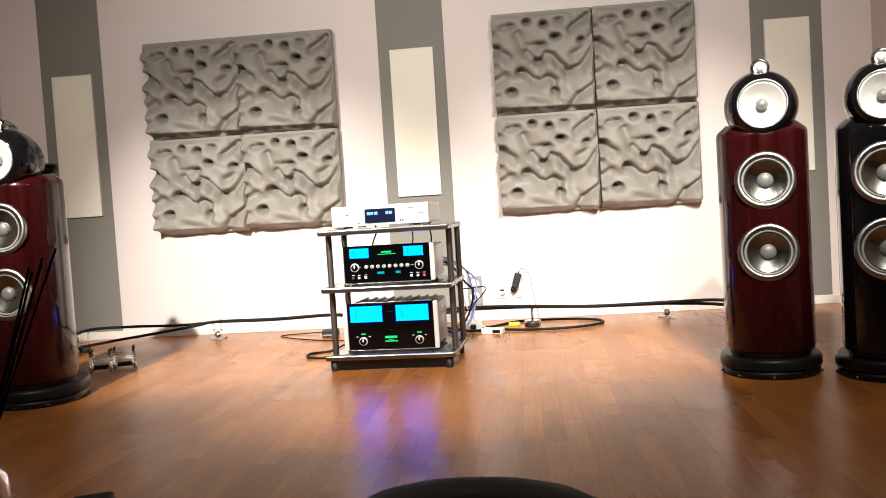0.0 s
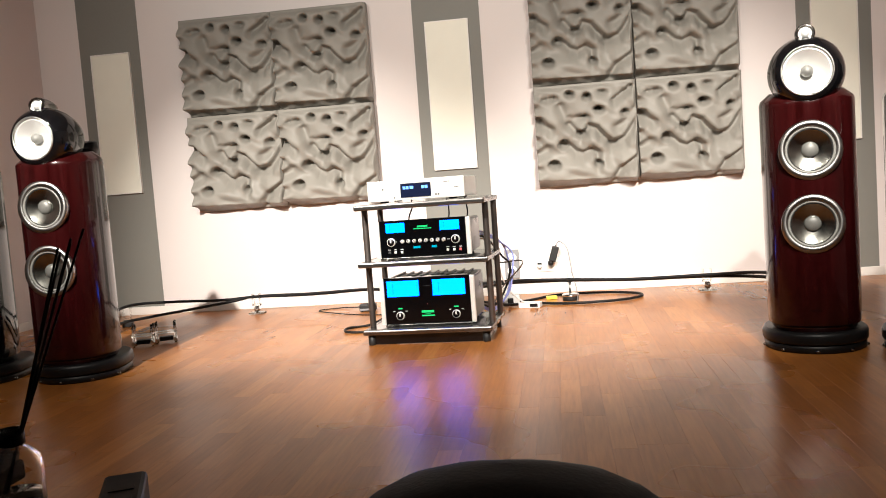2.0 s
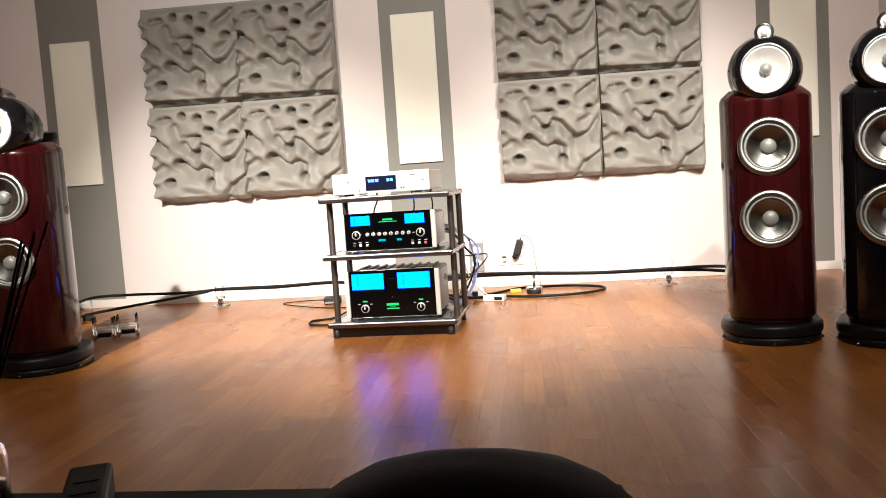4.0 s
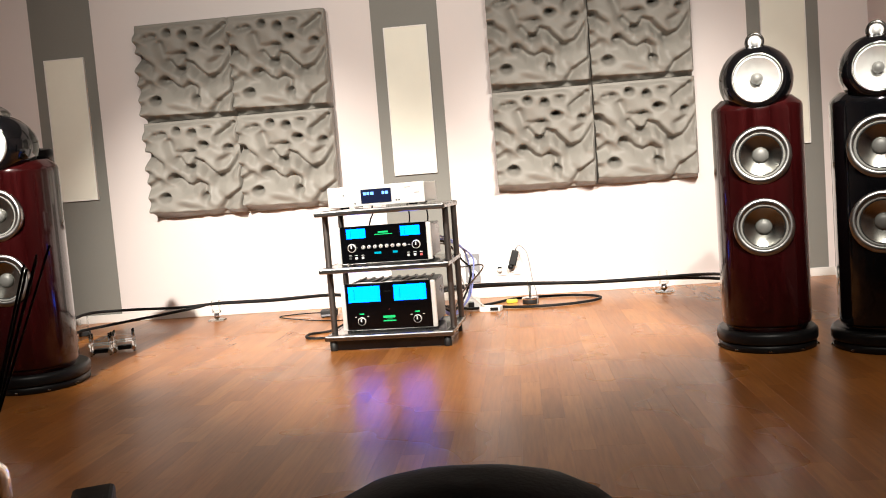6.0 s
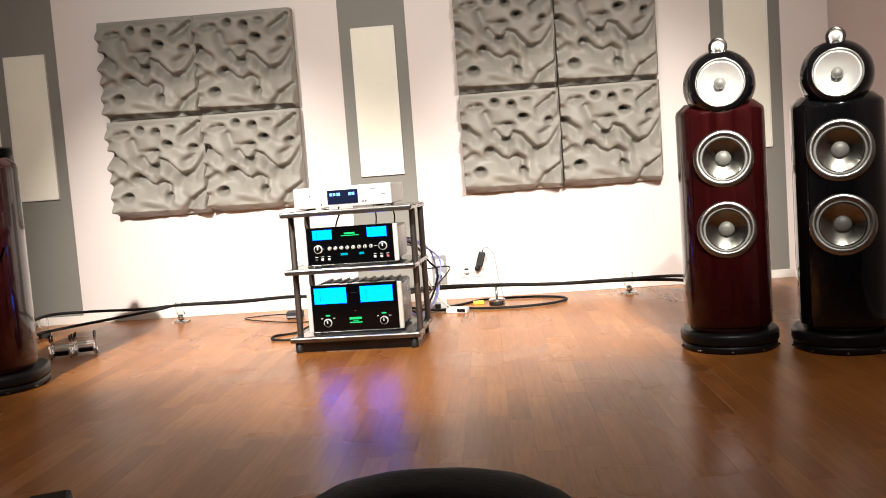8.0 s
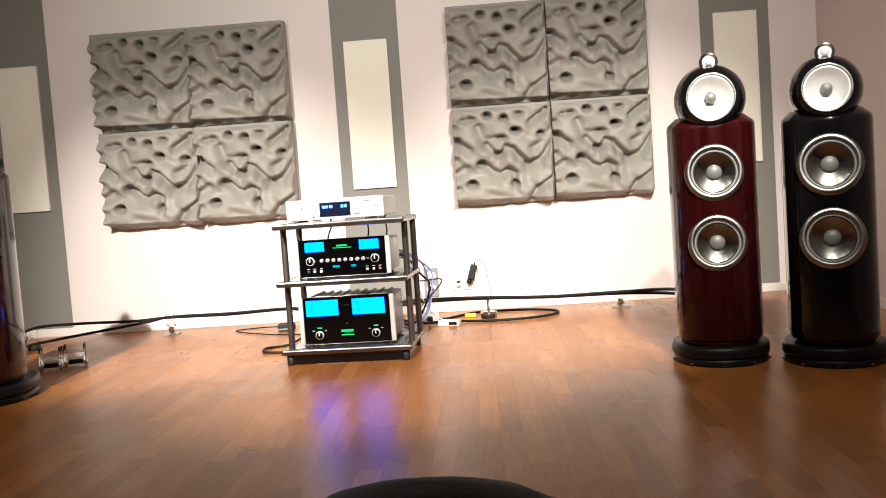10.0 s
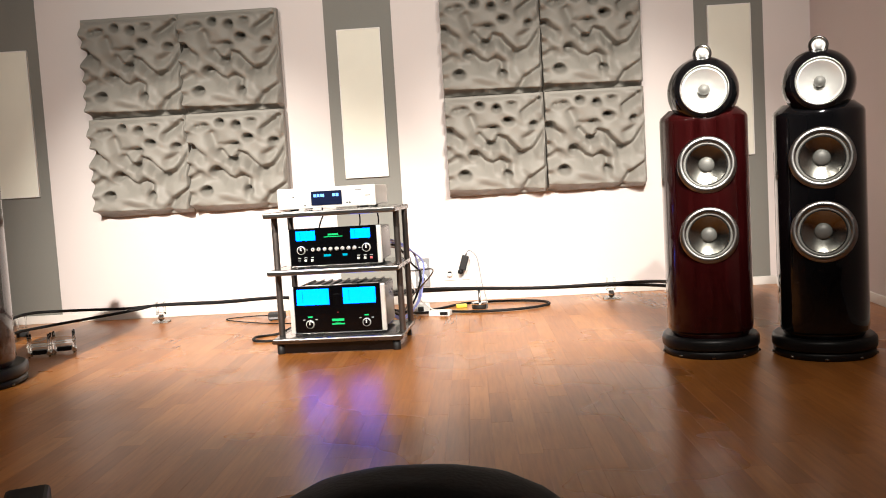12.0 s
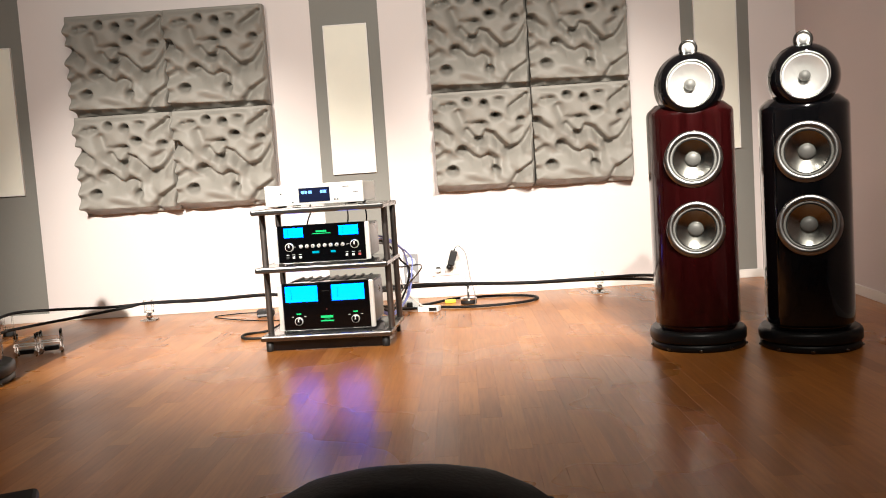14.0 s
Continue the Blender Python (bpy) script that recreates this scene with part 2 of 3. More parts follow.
def tube(pts, r, segs=10, steps=8, bm=None):
    bm = bm or bmesh.new()
    line = glide(pts, steps) if steps > 1 else [Vector(q) for q in pts]
    rings, side = [], None
    for k, q in enumerate(line):
        d = (line[min(k + 1, len(line) - 1)] - line[max(k - 1, 0)]).normalized()
        if side is None:
            side = d.orthogonal().normalized()
        side = (side - d * side.dot(d)).normalized()
        up = d.cross(side)
        rings.append([bm.verts.new(q + r * (math.cos(2 * math.pi * j / segs) * side + math.sin(2 * math.pi * j / segs) * up)) for j in range(segs)])
    for a, b in zip(rings, rings[1:]):
        for j in range(segs):
            bm.faces.new((a[j], a[(j + 1) % segs], b[(j + 1) % segs], b[j])).smooth = True
    bm.faces.new(rings[0][::-1])
    bm.faces.new(rings[-1])
    bmesh.ops.recalc_face_normals(bm, faces=bm.faces)
    return bm


def part(name, bm, mat, parent=None, label="", place=None):
    me = bpy.data.meshes.new(name)
    bm.to_mesh(me)
    bm.free()
    me.materials.append(mat)
    ob = new(name, me)
    if parent:
        ob.parent = parent
    if place:
        ob.matrix_local = place
    return tagged(ob, label)


def thing(name, place, label, category, group=""):
    ob = new(name)
    ob.empty_display_size = 0.05
    ob.matrix_world = place
    return tagged(ob, label, category, group)


def setting(name, bm, mat, label=""):
    return tagged(part(name, bm, mat), label, kind="structure")


def cable(name, pts, r, mat, label, plugs=()):
    c = part(name, tube(pts, r), mat)
    return tagged(c, label, "cable")


FRONT = pose(0, 0, 0, 90)   # turns a lathe's axis from z to -y

# ---- room ----
WALL_Y, LEFT_X, BACK_Y, CEIL = 5.1, -3.25, -2.6, 2.75


def right_x(y):
    return 2.165 - 0.088 * (WALL_Y - y)


floor = setting("floor", box(LEFT_X, 2.3, BACK_Y, WALL_Y, -0.12, -0.012), M_SUBFLOOR, "orange-brown wooden strip floor with a satin sheen")
wall_north = setting("wall_north", box(LEFT_X - 0.15, 2.45, WALL_Y, WALL_Y + 0.15, -0.12, CEIL), M_WALL, "off-white painted wall with grey vertical bands")
wall_west = setting("wall_west", box(LEFT_X - 0.15, LEFT_X, BACK_Y, WALL_Y, -0.12, CEIL), M_SIDE, "plain mauve-grey painted side wall")
# closes the room out of view, dark so that little light returns
wall_south = setting("wall_south", box(LEFT_X - 0.15, 2.45, BACK_Y - 0.15, BACK_Y, -0.12, CEIL), M_REAR, "unseen rear wall, kept dark to cut bounced light")
bm = bmesh.new()
plan = [(right_x(BACK_Y), BACK_Y), (2.45, BACK_Y), (2.45, WALL_Y), (right_x(WALL_Y), WALL_Y)]
lo = [bm.verts.new((x, y, -0.12)) for x, y in plan]
hi = [bm.verts.new((x, y, CEIL)) for x, y in plan]
bm.faces.new(lo[::-1]), bm.faces.new(hi)
for k in range(4):
    bm.faces.new((lo[k], lo[(k + 1) % 4], hi[(k + 1) % 4], hi[k]))
bmesh.ops.recalc_face_normals(bm, faces=bm.faces)
wall_east = setting("wall_east", bm, M_SIDE, "plain mauve-grey painted side wall")
# unseen lid of the room, its grey damps the bounced light
setting("ceiling", box(LEFT_X - 0.15, 2.45, BACK_Y - 0.15, WALL_Y + 0.15, CEIL, CEIL + 0.12), M_CEILING, "unseen ceiling, kept grey to cut bounced light")

# grey bands on the wall, each with a cream inset panel
for x0, x1, p0, p1 in ((-2.962, -2.552, -2.885, -2.620), (-0.766, -0.353, -0.692, -0.425), (1.474, 1.884, 1.550, 1.808)):
    setting("wall_band", box(x0, x1, WALL_Y - 0.003, WALL_Y, 0.0, CEIL), M_STRIP, "grey painted vertical wall band")
    board = thing("wall_panel", pose((p0 + p1) / 2, WALL_Y - 0.003, 0.80), "tall narrow cream panel on a grey wall band", "wall panel", "cream wall panels")
    w = (p1 - p0) / 2
    part("panel_face", box(-w + 0.006, w - 0.006, -0.014, 0, 0.006, 0.899, 0.002), M_INSET, board)
    for n, b in (("edge_strip", (-w, -w + 0.006, -0.017, 0, 0, 0.905)), ("edge_strip", (w - 0.006, w, -0.017, 0, 0, 0.905)),
                 ("edge_strip", (-w + 0.006, w - 0.006, -0.017, 0, 0, 0.006)), ("edge_strip", (-w + 0.006, w - 0.006, -0.017, 0, 0.899, 0.905))):
        part(n, box(*b), M_TRIM, board)


def skirting(name, a, b):
    """A low white board with a rounded upper edge from a to b, in front of a wall on its left."""
    a, b = Vector((*a, 0)), Vector((*b, 0))
    run = (b - a).length
    bm = box(0, run, -0.012, 0, 0, 0.052, 0.003)
    bmesh.ops.transform(bm, verts=bm.verts, matrix=Matrix.Translation(a) @ Matrix.Rotation(math.atan2(b.y - a.y, b.x - a.x), 4, "Z"))
    setting(name, bm, M_TRIM, "low white painted skirting board")


skirting("baseboard_north", (LEFT_X, WALL_Y - 0.004), (right_x(WALL_Y), WALL_Y - 0.004))
skirting("baseboard_east", (right_x(WALL_Y), WALL_Y - 0.02), (right_x(BACK_Y), BACK_Y))
skirting("baseboard_west", (LEFT_X, BACK_Y), (LEFT_X, WALL_Y - 0.02))

# ---- relief foam tiles ----
# round pits: place to the side and downwards, reach to the side and downwards, depth
PITS = ((.35, .09, .040, .034, .075), (.52, .125, .040, .036, .080), (.19, .12, .050, .030, .040), (.675, .095, .045, .026, .038),
        (.63, .255, .050, .036, .080), (.885, .31, .042, .036, .065), (.04, .33, .045, .050, .055), (.485, .325, .060, .026, .032),
        (.45, .49, .048, .036, .066), (.27, .585, .048, .044, .105), (.165, .775, .052, .038, .105),
        (.61, .795, .034, .030, .082), (.745, .61, .055, .036, .035), (.10, .13, .040, .028, .030), (.96, .05, .04, .03, .03))
# curved valleys: depth, half width, then the line that they follow
GROOVES = ((.052, .036, (.54, .42), (.60, .44), (.66, .52), (.745, .605), (.86, .565), (.93, .49), (1.0, .41)),
           (.040, .034, (.33, .40), (.38, .45), (.45, .49), (.50, .47)),
           (.044, .032, (.33, .62), (.38, .66), (.46, .685), (.55, .655), (.61, .70), (.61, .795)),
           (.050, .034, (1.0, .75), (.92, .79), (.85, .84), (.79, .93), (.77, 1.0)),
           (.042, .026, (.79, .18), (.86, .13), (.95, .06)),
           (.030, .040, (.24, .20), (.29, .32), (.38, .34), (.49, .325)),
           (.036, .036, (.0, .31), (.08, .37), (.14, .42)),
           (.030, .040, (.80, .44), (.90, .38), (.98, .30)),
           (.026, .045, (.0, .64), (.10, .62)))


def off_line(u, v, line, wide):
    """Square of the distance from a valley's line in half widths; its lower side climbs out more gently."""
    best = 99.0
    for (ax, ay), (bx, by) in zip(line, line[1:]):
        t = max(0, min(1, ((u - ax) * (bx - ax) + (v - ay) * (by - ay)) / ((bx - ax) ** 2 + (by - ay) ** 2)))
        du, dv = u - ax - t * (bx - ax), v - ay - t * (by - ay)
        best = min(best, (du / wide) ** 2 + (dv / (wide * (1.35 + 0.45 * math.tanh(dv / 0.02)))) ** 2)
    return best


def relief(u, v):
    """Height of the tile's face, in metres, at u to the side and v downwards, both 0 to 1."""
    u2 = u + 0.020 * noise.noise(Vector((u * 4, v * 4, 5.5)))
    v2 = v + 0.020 * noise.noise(Vector((u * 4, v * 4, 9.5)))
    h = 0.114 + 0.030 * noise.noise(Vector((u * 3.1, v * 3.1, 3.7))) + 0.026 * noise.noise(Vector(((u + v) * 2.6, (v - 0.6 * u) * 7.5, 8.1)))
    h += 0.007 * noise.noise(Vector((u * 8.5, v * 9.5, 1.1)))
    h += 0.024 * math.cos(2 * math.pi * 6.5 * v + 0.8) * math.exp(-(u / 0.06) ** 2)
    h += 0.010 * math.cos(2 * math.pi * 6.5 * u) * math.exp(-((1 - v) / 0.05) ** 2)
    for depth, wide, *line in GROOVES:
        h -= 1.2 * depth * math.exp(-off_line(u2, v2, line, 1.15 * wide))
    for pu, pv, ru, rv, depth in PITS:
        h -= 1.4 * depth * math.exp(-(((u - pu) / (0.86 * ru)) ** 2 + ((v - pv) / (0.86 * rv)) ** 2) ** (0.9 if depth < 0.05 else 1.2))
    # a level margin along the top, a slanting ledge along the bottom
    k = max(0.0, 1 - v / 0.055)
    h += (0.088 - h) * min(1.0, 1.6 * k)
    h += (0.070 - h) * max(0.0, 1 - (1 - u) / 0.03) ** 0.7
    start = 0.925 + 0.03 * u
    if v > start:
        h -= 0.085 * ((v - start) / (1 - start)) ** 0.9
    return min(0.145, 0.021 + math.log1p(math.exp((h - 0.021) / 0.006)) * 0.006)


def tile_face(n=100, size=0.596):
    bm = bmesh.new()
    grid = []
    for j in range(n + 1):
        row = []
        for i in range(n + 1):
            u, v = i / n, j / n
            h = relief(u, v)
            sag = 0.27 * (h - 0.07) * min(1, 8 * v, 8 * (1 - v))
            row.append(bm.verts.new((u * size, -h, (1 - v) * size - sag)))
        grid.append(row)
    for j in range(n):
        for i in range(n):
            bm.faces.new((grid[j][i], grid[j + 1][i], grid[j + 1][i + 1], grid[j][i + 1])).smooth = True
    rim = [grid[0][i] for i in range(n)] + [grid[j][n] for j in range(n)] + [grid[n][n - i] for i in range(n)] + [grid[n - j][0] for j in range(n)]
    back = [bm.verts.new((v.co.x, -0.018, v.co.z)) for v in rim]
    for k in range(len(rim)):
        k2 = (k + 1) % len(rim)
        bm.faces.new((rim[k], rim[k2], back[k2], back[k]))
    bmesh.ops.recalc_face_normals(bm, faces=bm.faces)
    return bm


foam = None
for px, pz in ((-2.235, 0.650), (-0.055, 0.650)):
    for row in (0, 1):
        for col in (0, 1):
            at = pose(px + col * 0.600, WALL_Y, pz + row * 0.604)
            if foam is None:
                foam = thing("foam_tile", at, "square grey foam acoustic tile with a wavy moulded face", "acoustic panel", "acoustic foam tiles on the wall")
                part("relief_face", tile_face(), M_FOAM, foam)
                part("backing", box(0.01, 0.586, -0.018, 0, 0.01, 0.586), M_BACKING, foam, "thin dark backing board")
            else:
                copy_thing(foam, at)


# ---- loudspeakers ----
def cabinet_outline(inset, half=0.161):
    """Plan of the cabinet: a bowed front whose sides wrap round to a narrow back."""
    pts = []
    for k in range(40):
        a = 2 * math.pi * k / 40
        c, n = math.cos(a), math.sin(a)
        reach, bend, taper = (0.178, 0.8, 0.8) if c > 0 else (0.176, 1.0, 1.05)
        pts.append(((half - inset) * math.copysign(abs(n) ** bend, n), -(reach - inset) * math.copysign(abs(c) ** taper, c)))
    return pts


def plinth_outline(inset):
    w, pts = 0.186 - inset, []
    for k in range(33):
        a = 2 * math.pi * k / 32
        if k == 32:
            break
        y = -math.cos(a)
        pts.append((w * math.sin(a), w * y if y < 0 else (0.275 - inset) * y))
    return pts


def cut_holes(ob, holes):
    """Cuts round recesses (height, radius) into the front of a cabinet."""
    drill = bmesh.new()
    for z, radius in holes:
        lathe([(0, 0.105), (radius, 0.105), (radius, 0.30), (0, 0.30)], 56, pose(0, 0, z) @ FRONT, drill)
    me = bpy.data.meshes.new("drill")
    drill.to_mesh(me)
    drill.free()
    tool = new("drill", me)
    mod = ob.modifiers.new("holes", "BOOLEAN")
    mod.object, mod.operation, mod.solver = tool, "DIFFERENCE", "EXACT"
    tool.matrix_world = ob.parent.matrix_world
    bpy.context.view_layer.update()
    cut = bpy.data.meshes.new_from_object(ob.evaluated_get(bpy.context.evaluated_depsgraph_get()))
    ob.modifiers.clear()
    cut.set_sharp_from_angle(angle=radians(32))
    ob.data = cut
    bpy.data.objects.remove(tool)


def loudspeaker(finish, at, label, half=0.164, rise=0.020, ring=1.0, bulb=1.0, lift=0.0):
    """half: half the cabinet's width; rise: how much taller it is; ring and bulb: size of woofers and head; lift: how much higher the head sits."""
    s = thing("floor_loudspeaker", at, label, "loudspeaker", "floor-standing loudspeakers")
    part("foot_plate", loft(plinth_outline, [(0.012, 0.0, 0), (0.006, 0.004, 0), (0.006, 0.026, 0), (0.012, 0.030, 0)]), M_SATIN, s)
    part("plinth", loft(plinth_outline, [(0.012, 0.030, 0), (0.003, 0.033, 0), (0.0, 0.041, 0), (0.0, 0.064, 0), (0.003, 0.072, 0), (0.012, 0.078, 0)]), M_SATIN, s, "rounded satin black plinth")
    for k in range(5):
        a = radians(-80 + 40 * k)
        part("foot_glide", lathe([(0.008, 0), (0.009, 0.005), (0.007, 0.009), (0, 0.010)], 12, pose(0.179 * math.sin(a), -0.179 * math.cos(a), 0.006)), M_DARKCHROME, s)
    cabinet = part("cabinet", loft(lambda i: cabinet_outline(i, half), [(0.022, 0.076, 0), (0.014, 0.088, 0), (0.012, 0.096, 0), (0.002, 0.104, 0), (0.0, 0.116, 0), (0.0, 0.14, 0), (0.0, 0.60, 0), (0.0, 0.880 + rise, 0.0), (0.0, 0.898 + rise, 0.02), (0.005, 0.912 + rise, 0.05), (0.036, 0.940 + rise, 0.08)]), finish, s, "")
    cut_holes(cabinet, [(0.738, 0.084 * ring), (0.474, 0.084 * ring)])
    bm = box(-0.055, 0.055, 0.150, 0.190, 0.10, 0.935 + rise, 0.008)
    part("rear_spine", bm, M_CHROME, s, "polished metal rear spine")
    bm = loft(lambda i: [(x * 0.62, 0.06 + (y + 0.17) * 0.40) for x, y in cabinet_outline(i)], [(0.012, 0.938 + rise, 0), (0.006, 0.950 + rise, 0.10), (0.012, 0.966 + rise, 0.16), (0.026, 0.970 + rise, 0.16)])
    part("top_plate", bm, M_SATIN, s, "black top plate rising to the rear")
    part("maker_mark", box(-0.018, 0.018, -0.1790, -0.175, 0.159, 0.162), M_PIANO, s, "faint small dark nameplate")
    swell = Matrix.Diagonal((ring, 1, ring, 1))
    for z in (0.738, 0.474):
        w = part("woofer", lathe([(0.096, -0.050), (0.104, -0.030), (0.107, 0.009), (0.1055, 0.0125), (0.086, 0.0150), (0.0845, 0.013), (0.0835, 0.004)], 64, FRONT), M_RING, s, "woofer with a wide turned silver ring", pose(0, -0.168, z) @ swell)
        part("surround", lathe([(0.0840, 0.006), (0.0825, 0.0095), (0.0795, 0.0105), (0.0765, 0.0085), (0.0755, 0.004)], 56, FRONT), M_ROLL, w, "pale grey rubber surround")
        part("gasket", lathe([(0.0758, 0.005), (0.0745, 0.0062), (0.0725, 0.0052), (0.0718, 0.002)], 56, FRONT), M_RUBBER, w, "thin black gasket")
        part("cone", lathe([(0.0725, 0.003), (0.062, -0.0015), (0.050, -0.0055), (0.038, -0.009), (0.027, -0.0115)], 64, FRONT), M_CONE, w, "glossy dark metallic cone")
        part("dust_cap", lathe([(0.0285, -0.0125), (0.0275, -0.006), (0.022, -0.0005), (0.012, 0.003), (0, 0.004)], 32, FRONT), M_DOME, w, "grey domed cap")
    # head: a drop-shaped gloss black shell that lies along the depth
    shell = [(0.088, 0.112), (0.094, 0.111), (0.106, 0.100), (0.120, 0.074), (0.130, 0.030), (0.131, 0.0), (0.127, -0.035), (0.116, -0.075),
             (0.097, -0.115), (0.070, -0.150), (0.042, -0.172), (0.018, -0.183), (0, -0.185)]
    head = part("head", lathe(shell, 56, FRONT), M_PIANO, s, "drop-shaped gloss black midrange head", pose(0, -0.078, 1.016 + lift) @ Matrix.Scale(bulb, 4))
    part("rim", lathe([(0.089, 0.106), (0.089, 0.1135), (0.086, 0.1155), (0.082, 0.1135), (0.081, 0.104)], 56, FRONT), M_RING, head, "thin silver rim")
    part("midrange_cone", lathe([(0.0815, 0.105), (0.077, 0.109), (0.073, 0.105), (0.058, 0.094), (0.042, 0.083), (0.028, 0.073), (0.016, 0.065)], 48, FRONT), M_MID, head, "pale silver cone")
    part("phase_plug", lathe([(0.019, 0.068), (0.021, 0.088), (0.018, 0.098), (0.010, 0.104), (0, 0.106)], 24, FRONT), M_DOME, head, "dark grey plug")
    part("collar", lathe([(0.030, 0), (0.030, 0.012), (0.023, 0.020), (0.020, 0.026)], 24), M_SATIN, s, "", pose(0, -0.095, 1.102 + lift + 0.125 * (bulb - 1)))
    tw = part("tweeter", lathe([(0.0215, 0.040), (0.0240, 0.046), (0.0310, 0.046), (0.0340, 0.038), (0.0340, 0.010), (0.032, -0.02), (0.026, -0.055), (0.017, -0.085), (0.007, -0.104), (0, -0.108)], 32, FRONT), M_DARKCHROME, s, "polished tapering tweeter tube", pose(0, -0.100, 1.152 + lift + 0.125 * (bulb - 1)))
    part("tweeter_dome", lathe([(0.0220, 0.040), (0.017, 0.037), (0.014, 0.044), (0.008, 0.049), (0, 0.050)], 24, FRONT), M_MID, tw, "bright silver dome")
    return s


RED_LABEL = "gloss red wood floor loudspeaker with black head"
BLACK_LABEL = "gloss black floor loudspeaker with silver driver rings"
loudspeaker(M_ROSENUT, pose(0.990, 3.232, 0, 0, 0, -12.5), RED_LABEL)
loudspeaker(M_PIANO, pose(1.380, 3.098, 0, 0, 0, -19), BLACK_LABEL + ", beside the side wall", 0.159, 0.006, 1.04, 0.955, -0.008)
loudspeaker(M_ROSENUT, pose(-2.030, 3.262, 0, 0, 0, 1), RED_LABEL + ", angled inwards")
loudspeaker(M_PIANO, pose(-2.505, 3.25, 0, 0, 0, 1), BLACK_LABEL + ", in the dim corner", 0.159, 0.006, 1.04, 0.955, -0.008)


# ---- equipment rack ----
RACK = pose(-0.5525, 3.810, 0, 0, 0, -3.8)
rack = thing("equipment_rack", RACK, "three-tier steel hi-fi rack with tube posts and dark shelves", "hi-fi rack")
for z in (0.048, 0.358, 0.618):
    part("shelf_front_bar", box(-0.300, 0.300, -0.214, -0.192, z, z + 0.025, 0.007), M_STEEL, rack)
    part("shelf_rear_bar", box(-0.300, 0.300, 0.192, 0.212, z, z + 0.025, 0.007), M_STEEL, rack)
    for sx in (-1, 1):
        part("shelf_side_bar", box(sx * 0.286 - 0.013, sx * 0.286 + 0.013, -0.193, 0.193, z + 0.002, z + 0.023, 0.005), M_STEEL, rack)
    part("shelf_plate", box(-0.274, 0.274, -0.193, 0.193, z + 0.005, z + 0.0245, 0.002), M_SHELF, rack, "smoked dark shelf plate")
part("lower_rail", box(-0.268, 0.268, -0.186, -0.172, 0.003, 0.047), M_PIANO, rack, "black lower rail")
for sx in (-1, 1):
    part("lower_side_rail", box(sx * 0.266 - 0.007, sx * 0.266 + 0.007, -0.172, 0.176, 0.003, 0.047), M_PIANO, rack, "black lower rail")
    for y in (-0.090, 0.175):
        for z0, z1 in ((0.072, 0.358), (0.382, 0.618)):
            part("post", lathe([(0.0145, z0 - 0.004), (0.0145, z1 + 0.004)], 20, pose(sx * 0.284, y, 0)), M_POST, rack, "grey round tube post")
    for y in (-0.180, 0.175):
        part("rack_foot", lathe([(0, 0), (0.017, 0), (0.018, 0.004), (0.018, 0.048), (0, 0.048)], 20, pose(sx * 0.266, y, 0)), M_RUBBER, rack, "black round foot")


def knob(parent, x, z, r, y, mat_label="chrome ringed knob", cap=None):
    k = part("knob", lathe([(0, 0), (r, 0), (r, 0.008), (r * 0.86, 0.012), (r * 0.55, 0.0125)], 24, FRONT), M_ALU, parent, mat_label, pose(x, y, z))
    part("knob_cap", lathe([(r * 0.80, 0.0122), (r * 0.74, 0.0145), (0, 0.015)], 20, FRONT), cap or M_FACE, k)
    part("pointer", box(-r * 0.16, r * 0.16, -0.0165, -0.0145, -r * 0.1, r * 0.66), M_FACE if cap else M_PRINT, k)


def mark(parent, name, x0, x1, z0, z1, y, mat, label=""):
    return part(name, box(x0, x1, y - 0.0016, y, z0, z1), mat, parent, label)


# amplifier with two wide meters, on the lowest shelf; its own frame has x from -0.2225 to 0.2225
Y0 = -0.130


def amplifier(name, z, h, label):
    a = thing(name, RACK @ pose(-0.005, 0, z), label, "amplifier", "amplifiers in the rack")
    part("chassis", box(-0.207, 0.207, Y0 + 0.014, 0.185, 0.012, h - 0.012, 0.003), M_CHASSIS, a)
    for sx in (-1, 1):
        part("side_plate", box(sx * 0.209 - 0.002, sx * 0.209 + 0.002, Y0 + 0.02, 0.180, 0.016, h - 0.02), M_SIDEPLATE, a, "grey metal side plate")
        part("end_cap", box(sx * 0.212 - 0.0105, sx * 0.212 + 0.0105, Y0 - 0.006, Y0 + 0.014, 0.006, h - 0.002, 0.004), M_ALU, a, "pale aluminium end cap")
        for y in (Y0 + 0.05, 0.14):
            part("amplifier_foot", lathe([(0, 0), (0.016, 0), (0.018, 0.012), (0, 0.012)], 16, pose(sx * 0.17, y, 0)), M_RUBBER, a)
    part("fascia", box(-0.2015, 0.2015, Y0, Y0 + 0.014, 0.008, h, 0.0015), M_FACE, a, "gloss black glass fascia")
    part("fascia_trim", box(-0.2015, 0.2015, Y0 - 0.002, Y0 + 0.012, 0.002, 0.0068, 0.001), M_STEEL, a, "thin pale lower trim")
    return a


